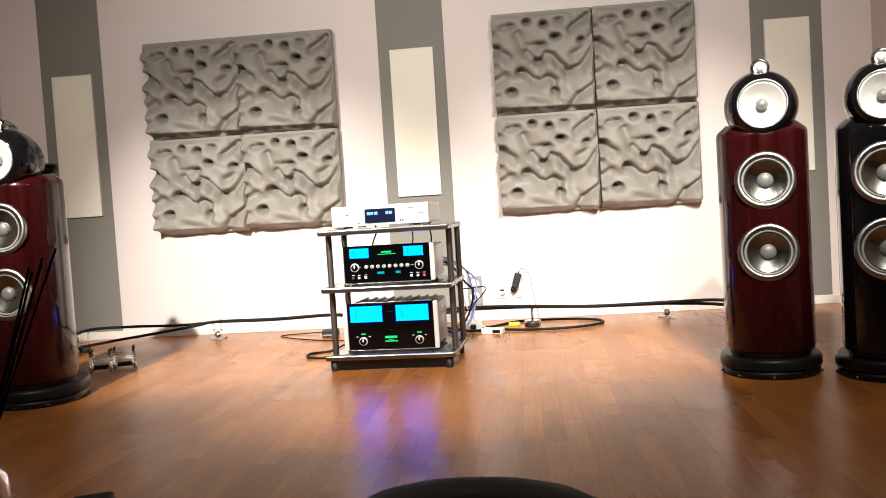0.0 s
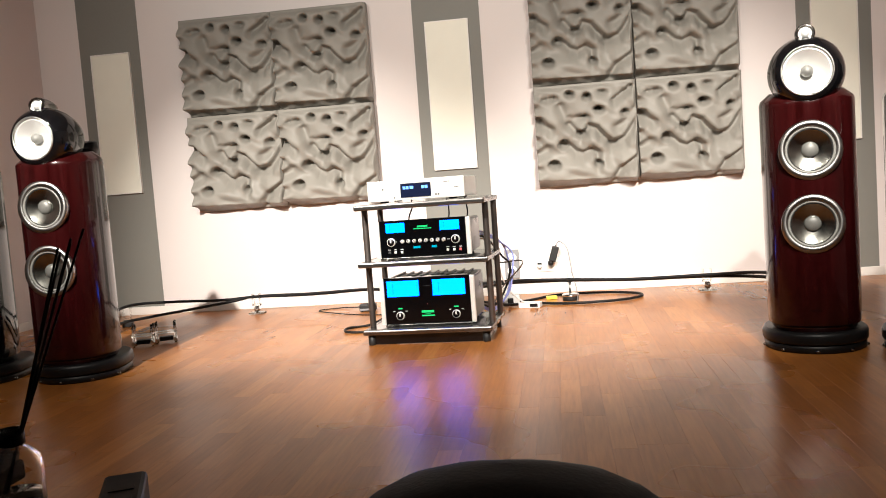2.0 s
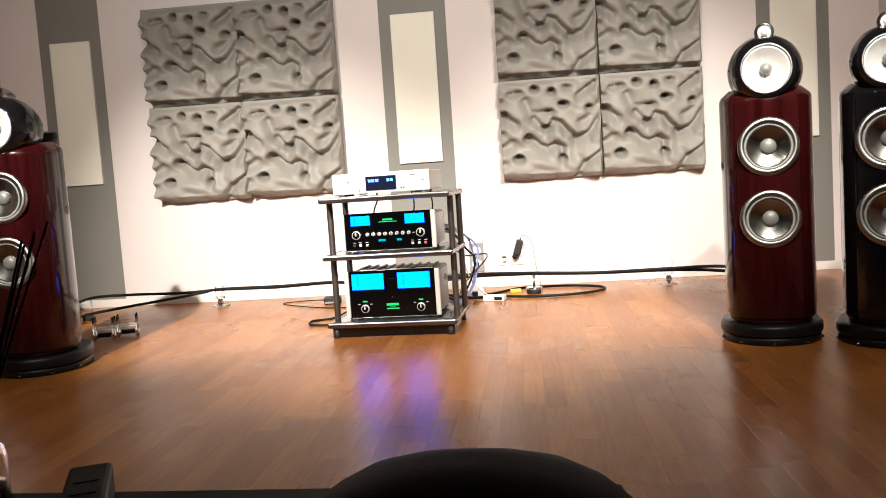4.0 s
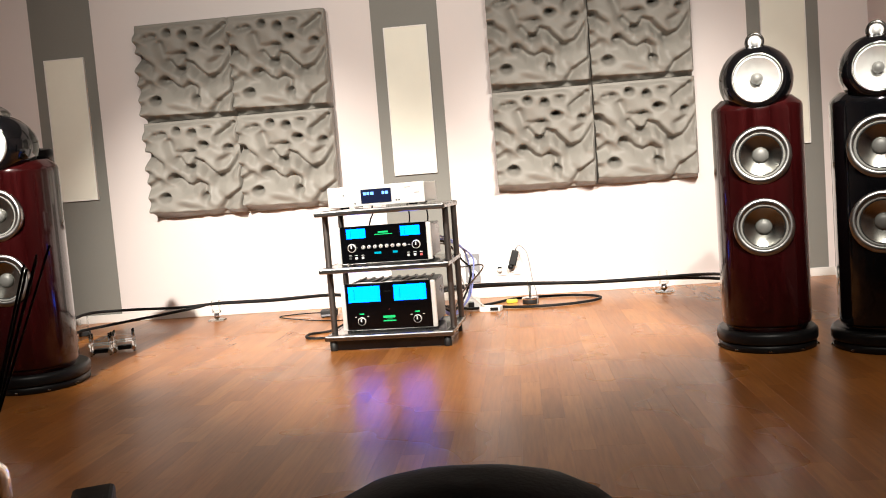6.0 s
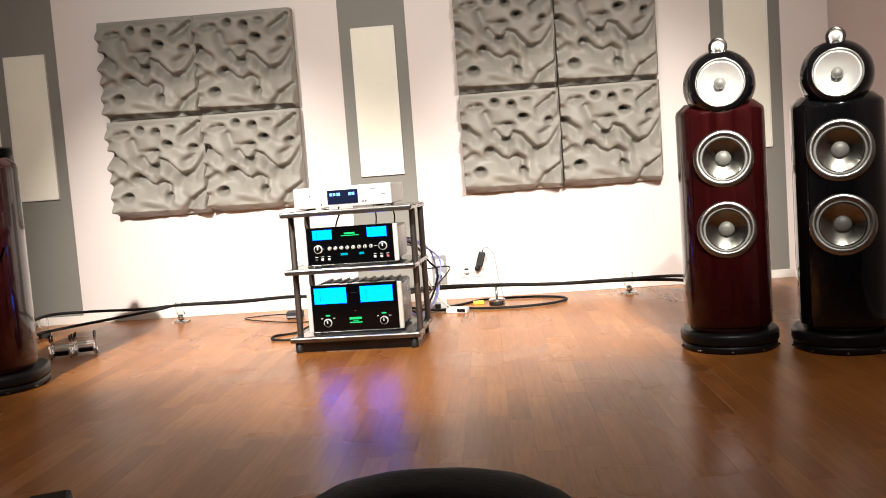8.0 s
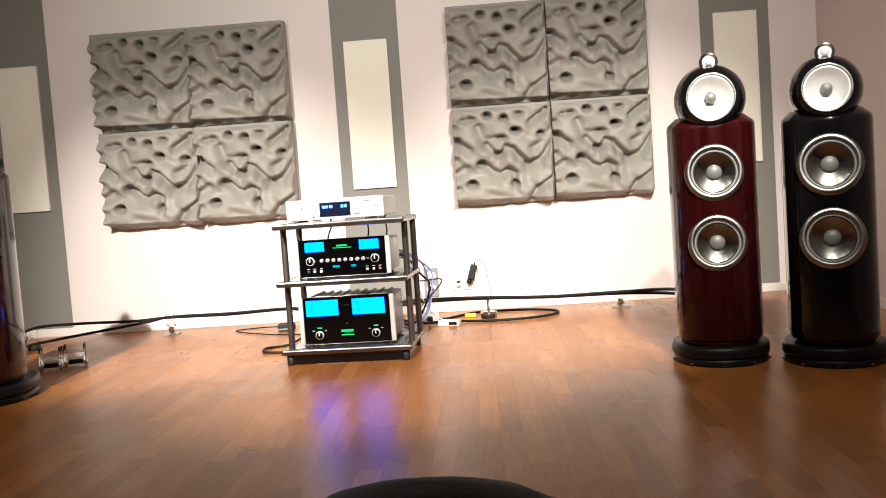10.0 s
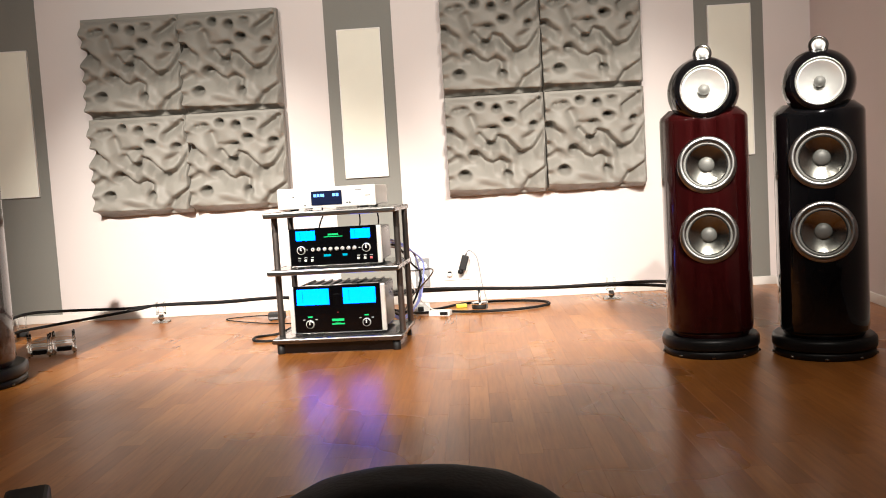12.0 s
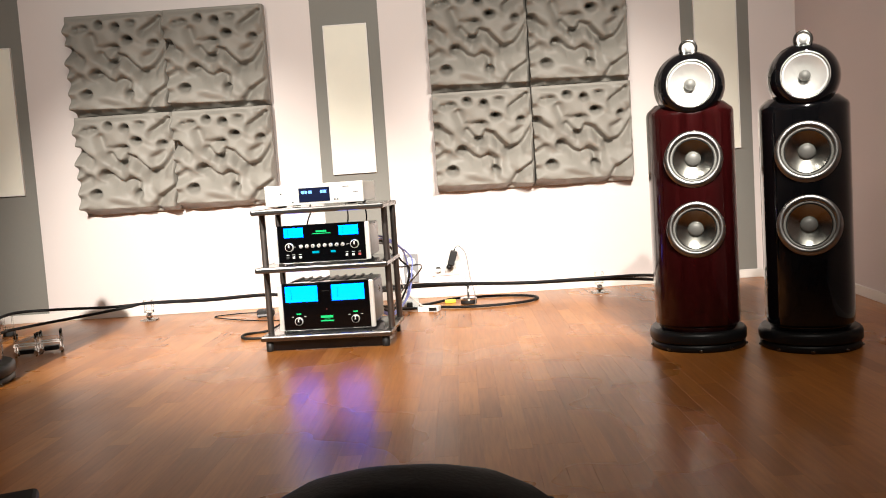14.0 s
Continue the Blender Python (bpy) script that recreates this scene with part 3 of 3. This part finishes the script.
power = amplifier("power_amplifier", 0.0745, 0.224, "black glass power amplifier with two lit blue meters")
for x0 in (-0.188, 0.028):
    m = mark(power, "meter", x0, x0 + 0.151, 0.136, 0.209, Y0, M_METER, "lit blue meter window")
    mark(m, "needle", x0 + 0.028, x0 + 0.0288, 0.150, 0.196, Y0 - 0.0016, M_FACE)
mark(power, "light_bar", -0.016, 0.014, 0.181, 0.1825, Y0, M_CHASSIS)
part("status_lamp", lathe([(0.002, 0), (0.0016, 0.002), (0, 0.0022)], 10, FRONT), M_RED, power, "", pose(0.0, Y0, 0.098))
for x in (-0.131, 0.132):
    knob(power, x, 0.048, 0.0195, Y0)
    mark(power, "scale_mark", x - 0.034, x - 0.024, 0.067, 0.070, Y0, M_PRINT)
    mark(power, "scale_mark", x - 0.010, x + 0.011, 0.078, 0.084, Y0, M_GREEN)
    mark(power, "scale_mark", x + 0.024, x + 0.034, 0.067, 0.070, Y0, M_PRINT)
mark(power, "badge", -0.030, 0.027, 0.058, 0.069, Y0, M_GREEN, "lit green maker's badge")
mark(power, "badge_line", -0.014, 0.012, 0.051, 0.053, Y0, M_GREEN)
mark(power, "badge_line", -0.030, 0.029, 0.042, 0.0475, Y0, M_GREEN)
for k in range(9):
    part("cooling_fin", box(-0.17 + k * 0.0425 - 0.005, -0.17 + k * 0.0425 + 0.005, -0.05, 0.16, 0.212, 0.222), M_CHASSIS, power)
for x in (-0.12, 0.02, 0.14):
    part("top_plate", box(x - 0.04, x + 0.04, -0.10, -0.062, 0.212, 0.221, 0.002), M_CHROME, power, "small chrome top plate")

pre = amplifier("integrated_amplifier", 0.3845, 0.178, "black glass preamplifier with a row of small chrome knobs")
for x0 in (-0.172, 0.082):
    m = mark(pre, "meter", x0, x0 + 0.090, 0.122, 0.166, Y0, M_METER, "lit blue meter window")
    mark(m, "needle", x0 + 0.020, x0 + 0.0206, 0.128, 0.158, Y0 - 0.0016, M_FACE)
mark(pre, "badge", -0.023, 0.025, 0.141, 0.149, Y0, M_GREEN, "lit green maker's badge")
mark(pre, "badge_line", -0.040, 0.044, 0.1335, 0.137, Y0, M_GREEN)
for x in (-0.149, 0.152):
    knob(pre, x, 0.079, 0.0200, Y0)
for k in range(8):
    knob(pre, -0.095 + k * 0.0275, 0.080, 0.0090, Y0, "small chrome knob", M_ALU)
for x in (-0.128, 0.121):
    mark(pre, "scale_mark", x - 0.009, x + 0.006, 0.079, 0.081, Y0, M_PRINT)
for x, mat in ((-0.160, M_CHASSIS), (-0.132, M_ALU), (-0.101, M_ALU), (0.113, M_ALU), (0.143, M_ALU), (0.172, M_RED)):
    part("button", box(x - 0.006, x + 0.006, Y0 - 0.006, Y0, 0.026, 0.037, 0.002), mat, pre)
    mark(pre, "button_mark", x - 0.007, x + 0.007, 0.043, 0.0455, Y0, M_PRINT)
mark(pre, "readout", -0.046, -0.014, 0.046, 0.056, Y0, M_TEAL, "lit teal readout")
mark(pre, "readout", 0.040, 0.062, 0.046, 0.056, Y0, M_TEAL, "lit teal readout")

for x0, x1, r0 in ((-0.13, -0.15, 0.0040), (0.05, 0.052, 0.0035), (0.14, 0.145, 0.0035)):
    pts = [(RACK @ Vector(q))[:] for q in ((x0, 0.20, 0.665), (x0, 0.235, 0.62), (x1, 0.236, 0.57), (x1, 0.19, 0.53))]
    cable("signal_cable", pts, r0, M_CABLE, "short black signal lead behind the rack")

# slim silver player on the top shelf
player = thing("disc_player", RACK @ pose(-0.012, 0, 0.645), "slim pale silver disc player with a blue display", "disc player")
part("case", box(-0.222, 0.222, -0.168, 0.150, 0.010, 0.098, 0.004), M_ALU, player)
part("front_panel", box(-0.2235, 0.2235, -0.178, -0.168, 0.008, 0.100, 0.003), M_ALU, player)
part("display", box(-0.068, 0.072, -0.1815, -0.178, 0.020, 0.083, 0.001), M_DISPLAY, player, "dark blue display window")
for x0, x1 in ((-0.056, -0.043), (-0.040, -0.029), (-0.024, -0.008), (0.030, 0.042), (0.045, 0.058)):
    mark(player, "display_digit", x0, x1, 0.057, 0.070, -0.1815, M_BLUE)
for x, z in ((-0.150, 0.062), (-0.098, 0.022), (0.094, 0.026), (0.106, 0.026)):
    part("button", lathe([(0.004, 0), (0.0035, 0.002), (0, 0.0022)], 12, FRONT), M_CHASSIS, player, "", pose(x, -0.178, z))
for x0, x1, z in ((0.132, 0.160, 0.078), (0.178, 0.200, 0.052)):
    mark(player, "maker_mark", x0, x1, z, z + 0.003, -0.178, M_SIDEPLATE)
for sx in (-1, 1):
    for y in (-0.13, 0.12):
        part("player_foot", lathe([(0, 0), (0.02, 0), (0.02, 0.010), (0, 0.010)], 20, pose(sx * 0.16, y, 0)), M_RUBBER, player)


# ---- cables and what lies on the floor ----
def u_lifter(x, y, turn, dark, label):
    """A cable lifter: a small base, a ball and two clear uprights that hold the cable between them."""
    t = thing("cable_lifter", pose(x, y, 0, 0, 0, turn), label, "cable lifter", "cable lifters")
    if dark:
        part("base", box(-0.030, 0.030, -0.030, 0.030, 0, 0.028, 0.004), M_RUBBER, t, "black block base")
        part("collar", lathe([(0.022, 0.028), (0.022, 0.036), (0.014, 0.040), (0, 0.041)], 20), M_CHROME, t)
    else:
        part("base", box(-0.048, 0.048, -0.030, 0.030, 0, 0.010, 0.002), M_ACRYLIC, t, "clear acrylic base")
        part("ball", lathe([(0, 0.010), (0.014, 0.014), (0.022, 0.030), (0.014, 0.047), (0, 0.051)], 20), M_CHROME, t, "polished ball")
    z = 0.040 if dark else 0.050
    for sx in (-1, 1):
        part("upright", box(sx * 0.022 - 0.004, sx * 0.022 + 0.004, -0.012, 0.012, z, 0.124, 0.001), M_ACRYLIC, t, "clear acrylic upright")
    part("crossbar", box(-0.026, 0.026, -0.010, 0.010, z, z + 0.012, 0.001), M_ACRYLIC, t)


u_lifter(-1.83, 4.86, 0, False, "clear acrylic cable lifter with a polished ball holding a cable")
u_lifter(0.865, 4.84, 0, False, "clear acrylic cable lifter under a pair of black cables")
u_lifter(-2.545, 4.60, 20, True, "clear acrylic cable lifter on a black block base")

for x, y, turn in ((-2.085, 3.910, 14), (-2.000, 3.985, 20)):
    t = thing("cable_bench", pose(x, y, 0, 0, 0, turn), "empty clear acrylic cable stand with chrome feet on the floor", "cable stand", "empty cable stands")
    part("deck", box(-0.055, 0.055, -0.026, 0.026, 0.052, 0.062, 0.001), M_ACRYLIC, t)
    part("weight", box(-0.034, 0.034, -0.018, 0.018, 0.012, 0.034, 0.003), M_SATIN, t, "black weight")
    for sx in (-1, 1):
        part("foot_bar", tube([(sx * 0.046, -0.036, 0.018), (sx * 0.046, 0.036, 0.018)], 0.010, 14, 1), M_CHROME, t, "chrome foot bar")
        for sy in (-1, 1):
            part("rod", lathe([(0, 0), (0.005, 0), (0.005, 0.112), (0, 0.112)], 12, pose(sx * 0.046, sy * 0.022, 0)), M_ACRYLIC, t, "clear acrylic rod")

# metal post on a round weight that carries the cable near the sockets
stand = thing("cable_post", pose(0.088, 4.735, 0), "slim metal cable post on a heavy round base", "cable stand")
part("base", lathe([(0, 0), (0.044, 0), (0.046, 0.004), (0.046, 0.034), (0.043, 0.037), (0, 0.037)], 32), M_RUBBER, stand, "dark round base")
part("base_ring", lathe([(0.0465, 0.026), (0.0475, 0.030), (0.0465, 0.036), (0.040, 0.0385), (0.012, 0.040), (0, 0.040)], 32), M_CHROME, stand, "chrome top ring")
part("rod", lathe([(0.007, 0.039), (0.007, 0.118), (0, 0.119)], 14), M_STEEL, stand)
for sx in (-1, 1):
    part("clip", box(sx * 0.012 - 0.0025, sx * 0.012 + 0.0025, -0.018, 0.018, 0.105, 0.160, 0.001), M_ACRYLIC, stand, "clear clip")

# speaker cables: a pair to each side of the rack, carried over the lifters
cable("speaker_cable", [(-2.10, 3.52, 0.24), (-2.30, 3.80, 0.12), (-2.50, 4.30, 0.11), (-2.515, 4.60, 0.128), (-2.33, 4.75, 0.116), (-2.05, 4.83, 0.100), (-1.83, 4.86, 0.105), (-1.45, 4.80, 0.108), (-1.05, 4.55, 0.148), (-0.80, 4.25, 0.165), (-0.66, 4.02, 0.18)], 0.0085, M_CABLE, "thick black speaker cable raised on clear lifters")
cable("speaker_cable", [(-2.06, 3.52, 0.22), (-2.25, 3.75, 0.08), (-2.50, 4.42, 0.045), (-2.40, 4.62, 0.050), (-2.15, 4.74, 0.072), (-1.95, 4.83, 0.092), (-1.83, 4.875, 0.106), (-1.45, 4.83, 0.110), (-1.05, 4.58, 0.147), (-0.80, 4.28, 0.163), (-0.64, 4.02, 0.20)], 0.0085, M_CABLE, "thick black speaker cable sagging towards the loudspeaker")
cable("speaker_cable", [(-0.42, 4.02, 0.20), (-0.36, 4.35, 0.17), (-0.20, 4.62, 0.142), (0.088, 4.735, 0.118), (0.45, 4.79, 0.094), (0.865, 4.83, 0.090), (1.08, 4.60, 0.118), (1.13, 4.10, 0.16), (1.09, 3.56, 0.21)], 0.0090, M_CABLE, "thick black speaker cable running along the wall")
cable("speaker_cable", [(-0.40, 4.02, 0.18), (-0.33, 4.36, 0.16), (-0.18, 4.64, 0.130), (0.088, 4.755, 0.112), (0.45, 4.82, 0.088), (0.865, 4.86, 0.078), (1.12, 4.66, 0.085), (1.18, 4.10, 0.12), (1.12, 3.56, 0.18)], 0.0095, M_CABLE, "thick black speaker cable running along the wall")
# loop of power lead on the floor
loop = [(-0.30, 4.62, 0.05), (-0.19, 4.72, 0.010)]
for k in range(17):
    a = radians(125 - k * 16.5)
    loop.append((0.165 + 0.325 * math.cos(a), 4.745 + 0.190 * math.sin(a), 0.009))
loop += [(-0.12, 4.64, 0.010), (-0.26, 4.55, 0.02), (-0.38, 4.30, 0.08)]
cable("power_lead", loop, 0.0075, M_CABLE, "black power lead looped on the floor")
cable("power_lead", [(-0.78, 4.05, 0.10), (-0.95, 4.16, 0.012), (-1.06, 4.10, 0.008), (-1.03, 3.98, 0.008), (-0.88, 3.98, 0.010), (-0.74, 4.02, 0.06)], 0.0065, M_CABLE, "black lead coiled beside the rack")
cable("thin_lead", [(-0.78, 4.42, 0.05), (-0.95, 4.52, 0.006), (-1.18, 4.60, 0.005), (-1.42, 4.80, 0.005), (-1.30, 4.88, 0.005), (-1.13, 4.77, 0.020)], 0.0032, M_CABLE, "thin dark lead lying on the floor")
# signal and power leads that hang behind the rack
for k, (bow, mat, r, lab) in enumerate(((0.00, M_LAV, 0.0048, "lavender signal cable looping to the floor"), (0.034, M_LAV, 0.0048, "lavender signal cable looping to the floor"),
                                        (-0.015, M_CABLE, 0.0055, "black signal cable hanging behind the rack"), (-0.050, M_POST, 0.0040, "grey signal cable hanging behind the rack"))):
    cable("signal_cable", [(-0.42, 4.03, 0.47 - 0.02 * k), (-0.33, 4.16, 0.455 - 0.012 * k), (-0.245 + bow, 4.30 + 0.03 * k, 0.37 - 0.03 * k), (-0.225 + bow * (1.5 - k), 4.36 - 0.02 * k, 0.22 + 0.02 * k), (-0.25 + bow * 0.4, 4.34, 0.10 + 0.015 * k), (-0.32, 4.22, 0.040 + 0.012 * k), (-0.40, 4.06, 0.13)], r, mat, lab)
cable("signal_cable", [(-0.38, 4.03, 0.50), (-0.34, 4.20, 0.43), (-0.29, 4.36, 0.28), (-0.25, 4.44, 0.13), (-0.17, 4.52, 0.035), (-0.12, 4.54, 0.02)], 0.004, M_WHITE, "thin white lead hanging behind the rack")

# sockets on the wall
plate = thing("wall_socket", pose(-0.044, WALL_Y, 0.133), "white double wall socket with one lead plugged in", "wall socket")
for x in (-0.042, 0.042):
    part("cover", box(x - 0.0405, x + 0.0405, -0.009, 0, 0, 0.083, 0.003), M_WHITE, plate)
    part("insert", lathe([(0.030, 0.0095), (0.0285, 0.012), (0.021, 0.0115), (0.0205, 0.0035), (0, 0.0035)], 28, pose(x, 0, 0.0415) @ FRONT), M_WHITE, plate)
plug = thing("power_plug", pose(-0.086, WALL_Y - 0.010, 0.172), "small white plug with a black clip in a wall socket", "plug")
part("plug_body", lathe([(0, 0), (0.017, 0), (0.017, 0.020), (0.011, 0.032), (0, 0.034)], 20, FRONT), M_WHITE, plug)
part("clip", box(-0.012, 0.014, -0.038, -0.030, 0.010, 0.020, 0.002), M_SATIN, plug)
adapter = thing("mains_adapter", pose(0.004, WALL_Y - 0.055, 0.236, 0, 17, 0), "black mains adapter plugged in askew", "adapter")
part("adapter_body", box(-0.021, 0.021, -0.022, 0.034, -0.038, 0.052, 0.005), M_RUBBER, adapter)
part("plug_neck", lathe([(0, -0.034), (0.016, -0.034), (0.018, 0.0), (0.012, 0.018), (0, 0.018)], 18, pose(-0.006, 0, -0.052) @ FRONT), M_SATIN, adapter)
part("strain_relief", lathe([(0.005, 0.050), (0.0035, 0.066), (0, 0.067)], 10), M_RUBBER, adapter)
cable("thin_lead", [(0.022, 5.045, 0.300), (0.045, 5.02, 0.318), (0.085, 4.96, 0.280), (0.100, 4.88, 0.190), (0.108, 4.80, 0.135), (0.125, 4.70, 0.060), (0.120, 4.62, 0.008), (0.05, 4.58, 0.006)], 0.0022, M_GREYPL, "thin grey lead hanging from a mains adapter")
outlet = thing("socket_strip", pose(-0.255, WALL_Y, 0.10), "tall dark grey wall outlet plate with pale sockets", "wall socket")
part("cover", box(-0.045, 0.045, -0.010, 0, 0, 0.180, 0.003), M_GREYPL, outlet)
for z in (0.050, 0.130):
    part("insert", lathe([(0.030, 0.010), (0.028, 0.013), (0, 0.012)], 24, pose(0, 0, z) @ FRONT), M_WHITE, outlet, "pale round socket")
    part("plug", lathe([(0, 0.012), (0.014, 0.012), (0.014, 0.040), (0.008, 0.050), (0, 0.052)], 16, pose(0, 0, z) @ FRONT), M_WHITE if z > 0.1 else M_CABLE, outlet)

# small boxes behind the rack
supply = thing("power_supply", pose(-0.135, 4.545, 0, 0, 0, -14), "small white power supply box on the floor", "power supply")
part("supply_case", box(-0.060, 0.060, -0.030, 0.030, 0, 0.030, 0.004), M_WHITE, supply)
part("socket_face", box(0.005, 0.050, -0.033, -0.029, 0.006, 0.024, 0.001), M_SATIN, supply)
adapter = thing("white_adapter", pose(-0.250, 4.66, 0, 0, 0, 8), "white box with plugs on the floor beside the rack", "adapter")
part("adapter_body", box(-0.050, 0.050, -0.035, 0.035, 0, 0.060, 0.006), M_WHITE, adapter)
part("plug", box(-0.02, 0.012, -0.055, -0.034, 0.018, 0.045, 0.003), M_SATIN, adapter)
tag = thing("cable_tag", pose(-0.020, 4.80, 0, 0, 0, 6), "bright yellow tag wrapped round a cable", "tag")
part("tag_flag", box(-0.032, 0.032, -0.012, 0.012, 0.001, 0.022, 0.004), M_YELLOW, tag)
hub = thing("network_box", pose(-1.095, 4.72, 0, 0, 0, 5), "small flat black network box on the floor", "network box")
part("hub_case", box(-0.048, 0.048, -0.035, 0.035, 0.004, 0.044, 0.005), M_RUBBER, hub)
part("hub_front", box(-0.044, 0.044, -0.038, -0.034, 0.010, 0.020), M_GREYPL, hub)
for sx in (-1, 1):
    part("hub_foot", box(sx * 0.034 - 0.008, sx * 0.034 + 0.008, -0.03, 0.03, 0, 0.004), M_RUBBER, hub)

# ---- table in front of the seat ----
table = thing("low_table", pose(-0.30, 0.40, 0, 0, 0, -2.1), "black stained low table standing before the seat", "table")
part("tabletop", box(-0.62, 0.425, -0.26, 0.185, 0.420, 0.450, 0.004), M_TABLE, table)
for x in (-0.58, 0.385):
    for y in (-0.22, 0.145):
        part("table_leg", box(x - 0.022, x + 0.022, y - 0.022, y + 0.022, 0, 0.420, 0.003), M_TABLE, table)
part("table_wing", box(-0.70, -0.245, 0.186, 0.325, 0.422, 0.448, 0.003), M_TABLE, table, "narrow black side leaf")
part("table_rail", box(-0.56, 0.365, 0.13, 0.15, 0.36, 0.42), M_TABLE, table)


def pad_outline(inset):
    pts = []
    for k in range(40):
        a = 2 * math.pi * k / 40
        c, s2 = math.cos(a), math.sin(a)
        pts.append(((0.128 - inset) * math.copysign(abs(c) ** 0.7, c), (0.085 - inset * 0.6) * math.copysign(abs(s2) ** 0.7, s2)))
    return pts


pad = thing("padded_case", pose(0.008, 0.492, 0.450, 0, 0, -2), "domed black leather case lying on a dark table", "case")
part("lower_shell", loft(pad_outline, [(0.006, 0.0, 0), (0.0, 0.003, 0), (0.0, 0.006, 0)]), M_LEATHER, pad)
part("lid", loft(pad_outline, [(0.001, 0.006, 0), (0.006, 0.012, 0), (0.020, 0.024, 0), (0.044, 0.037, 0), (0.072, 0.045, 0), (0.098, 0.0495, 0), (0.116, 0.051, 0)]), M_LEATHER, pad)
remote = thing("remote_control", pose(-0.297, 0.498, 0.450, 0, 0, 24), "black remote control lying end-on on a table", "remote control")
part("remote_case", box(-0.018, 0.018, -0.080, 0.080, 0, 0.030, 0.004), M_RUBBER, remote)
for k in range(4):
    part("remote_button", box(-0.010, 0.010, -0.06 + 0.03 * k, -0.045 + 0.03 * k, 0.030, 0.0308), M_RUBBER, remote)
carton = thing("black_box", pose(-0.622, 0.660, 0.450, 0, 0, 2), "small plain black box on a table", "box")
part("carton_body", box(-0.070, 0.070, -0.045, 0.045, 0, 0.036, 0.002), M_RUBBER, carton)
part("carton_lid", box(-0.071, 0.071, -0.046, 0.046, 0.036, 0.043, 0.002), M_RUBBER, carton)

diffuser = thing("reed_diffuser", pose(-0.4205, 0.550, 0.450), "clear glass reed diffuser with dark sticks", "reed diffuser")
part("bottle", lathe([(0, 0.0), (0.021, 0.0), (0.024, 0.004), (0.024, 0.044), (0.022, 0.053), (0.015, 0.060), (0.0100, 0.063), (0.0100, 0.078), (0.0085, 0.078),
                      (0.0085, 0.063), (0.014, 0.058), (0.020, 0.051), (0.0218, 0.043), (0.0218, 0.006), (0.019, 0.003), (0, 0.003)], 40), M_BOTTLE, diffuser, "clear glass bottle")
part("scent_oil", lathe([(0, 0.0035), (0.019, 0.0036), (0.0214, 0.0065), (0.0214, 0.022), (0, 0.022)], 32), M_OIL, diffuser, "pale oil")
part("neck_band", lathe([(0.0101, 0.064), (0.0115, 0.065), (0.0115, 0.075), (0.0101, 0.076)], 28), M_SATIN, diffuser, "dark neck band")
for dx, dy, dz in ((0.082, 0.010, 0.246), (0.064, 0.018, 0.234), (0.058, 0.008, 0.231), (0.070, -0.008, 0.228), (0.061, 0.024, 0.238)):
    part("reed", tube([(-dx * 0.22, -dy * 0.22, 0.006), (dx, dy, dz)], 0.0011, 8, 1), M_REED, diffuser, "thin dark stick")

# ---- floor strips ----
STRIP, GAP = 0.0655, 0.0001
rng = random.Random(7)


def strip_mesh(name, length):
    me = bpy.data.meshes.new(name)
    b = bmesh.new()
    flat_box(b, GAP, STRIP - GAP, GAP, length - GAP, -0.011, 0.0)
    top_edges = [e for e in b.edges if all(v.co.z > -0.001 for v in e.verts)]
    bmesh.ops.bevel(b, geom=top_edges, offset=0.0002, segments=1, affect="EDGES")
    b.to_mesh(me)
    b.free()
    me.materials.append(M_PLANK)
    return me


LENGTHS = (0.36, 0.42, 0.48, 0.56)
strip_meshes = {q: strip_mesh("plank", q) for q in LENGTHS}
verts, faces, singles = [], [], 0
x = LEFT_X
while x < 2.3:
    y = BACK_Y - rng.random() * 0.5
    while y < WALL_Y:
        q = rng.choice(LENGTHS)
        if -1.05 < x < 1.0 and 1.55 < y < 3.5 and singles < 290:
            ob = new("plank", strip_meshes[q])
            ob.parent = floor
            ob.location = (x, y, 0)
            singles += 1
        else:
            y0, y1 = max(y, BACK_Y), min(y + q, WALL_Y)
            x1 = min(x + STRIP, 2.3)
            if y1 - y0 > 0.01:
                n = len(verts)
                for z, e in ((-0.011, 0.0), (-0.0002, 0.0), (0.0, 0.0002)):
                    verts += [(x + GAP + e, y0 + GAP + e, z), (x1 - GAP - e, y0 + GAP + e, z), (x1 - GAP - e, y1 - GAP - e, z), (x + GAP + e, y1 - GAP - e, z)]
                faces.append((n + 8, n + 9, n + 10, n + 11))
                for k in range(4):
                    k2 = (k + 1) % 4
                    faces += [(n + k, n + k2, n + 4 + k2, n + 4 + k), (n + 4 + k, n + 4 + k2, n + 8 + k2, n + 8 + k)]
        y += q
    x += STRIP
me = bpy.data.meshes.new("floor_planks")
me.from_pydata(verts, [], faces)
me.materials.append(M_PLANK)
rest = new("floor_planks", me)
rest.parent = floor
tagged(rest, kind="stuff")
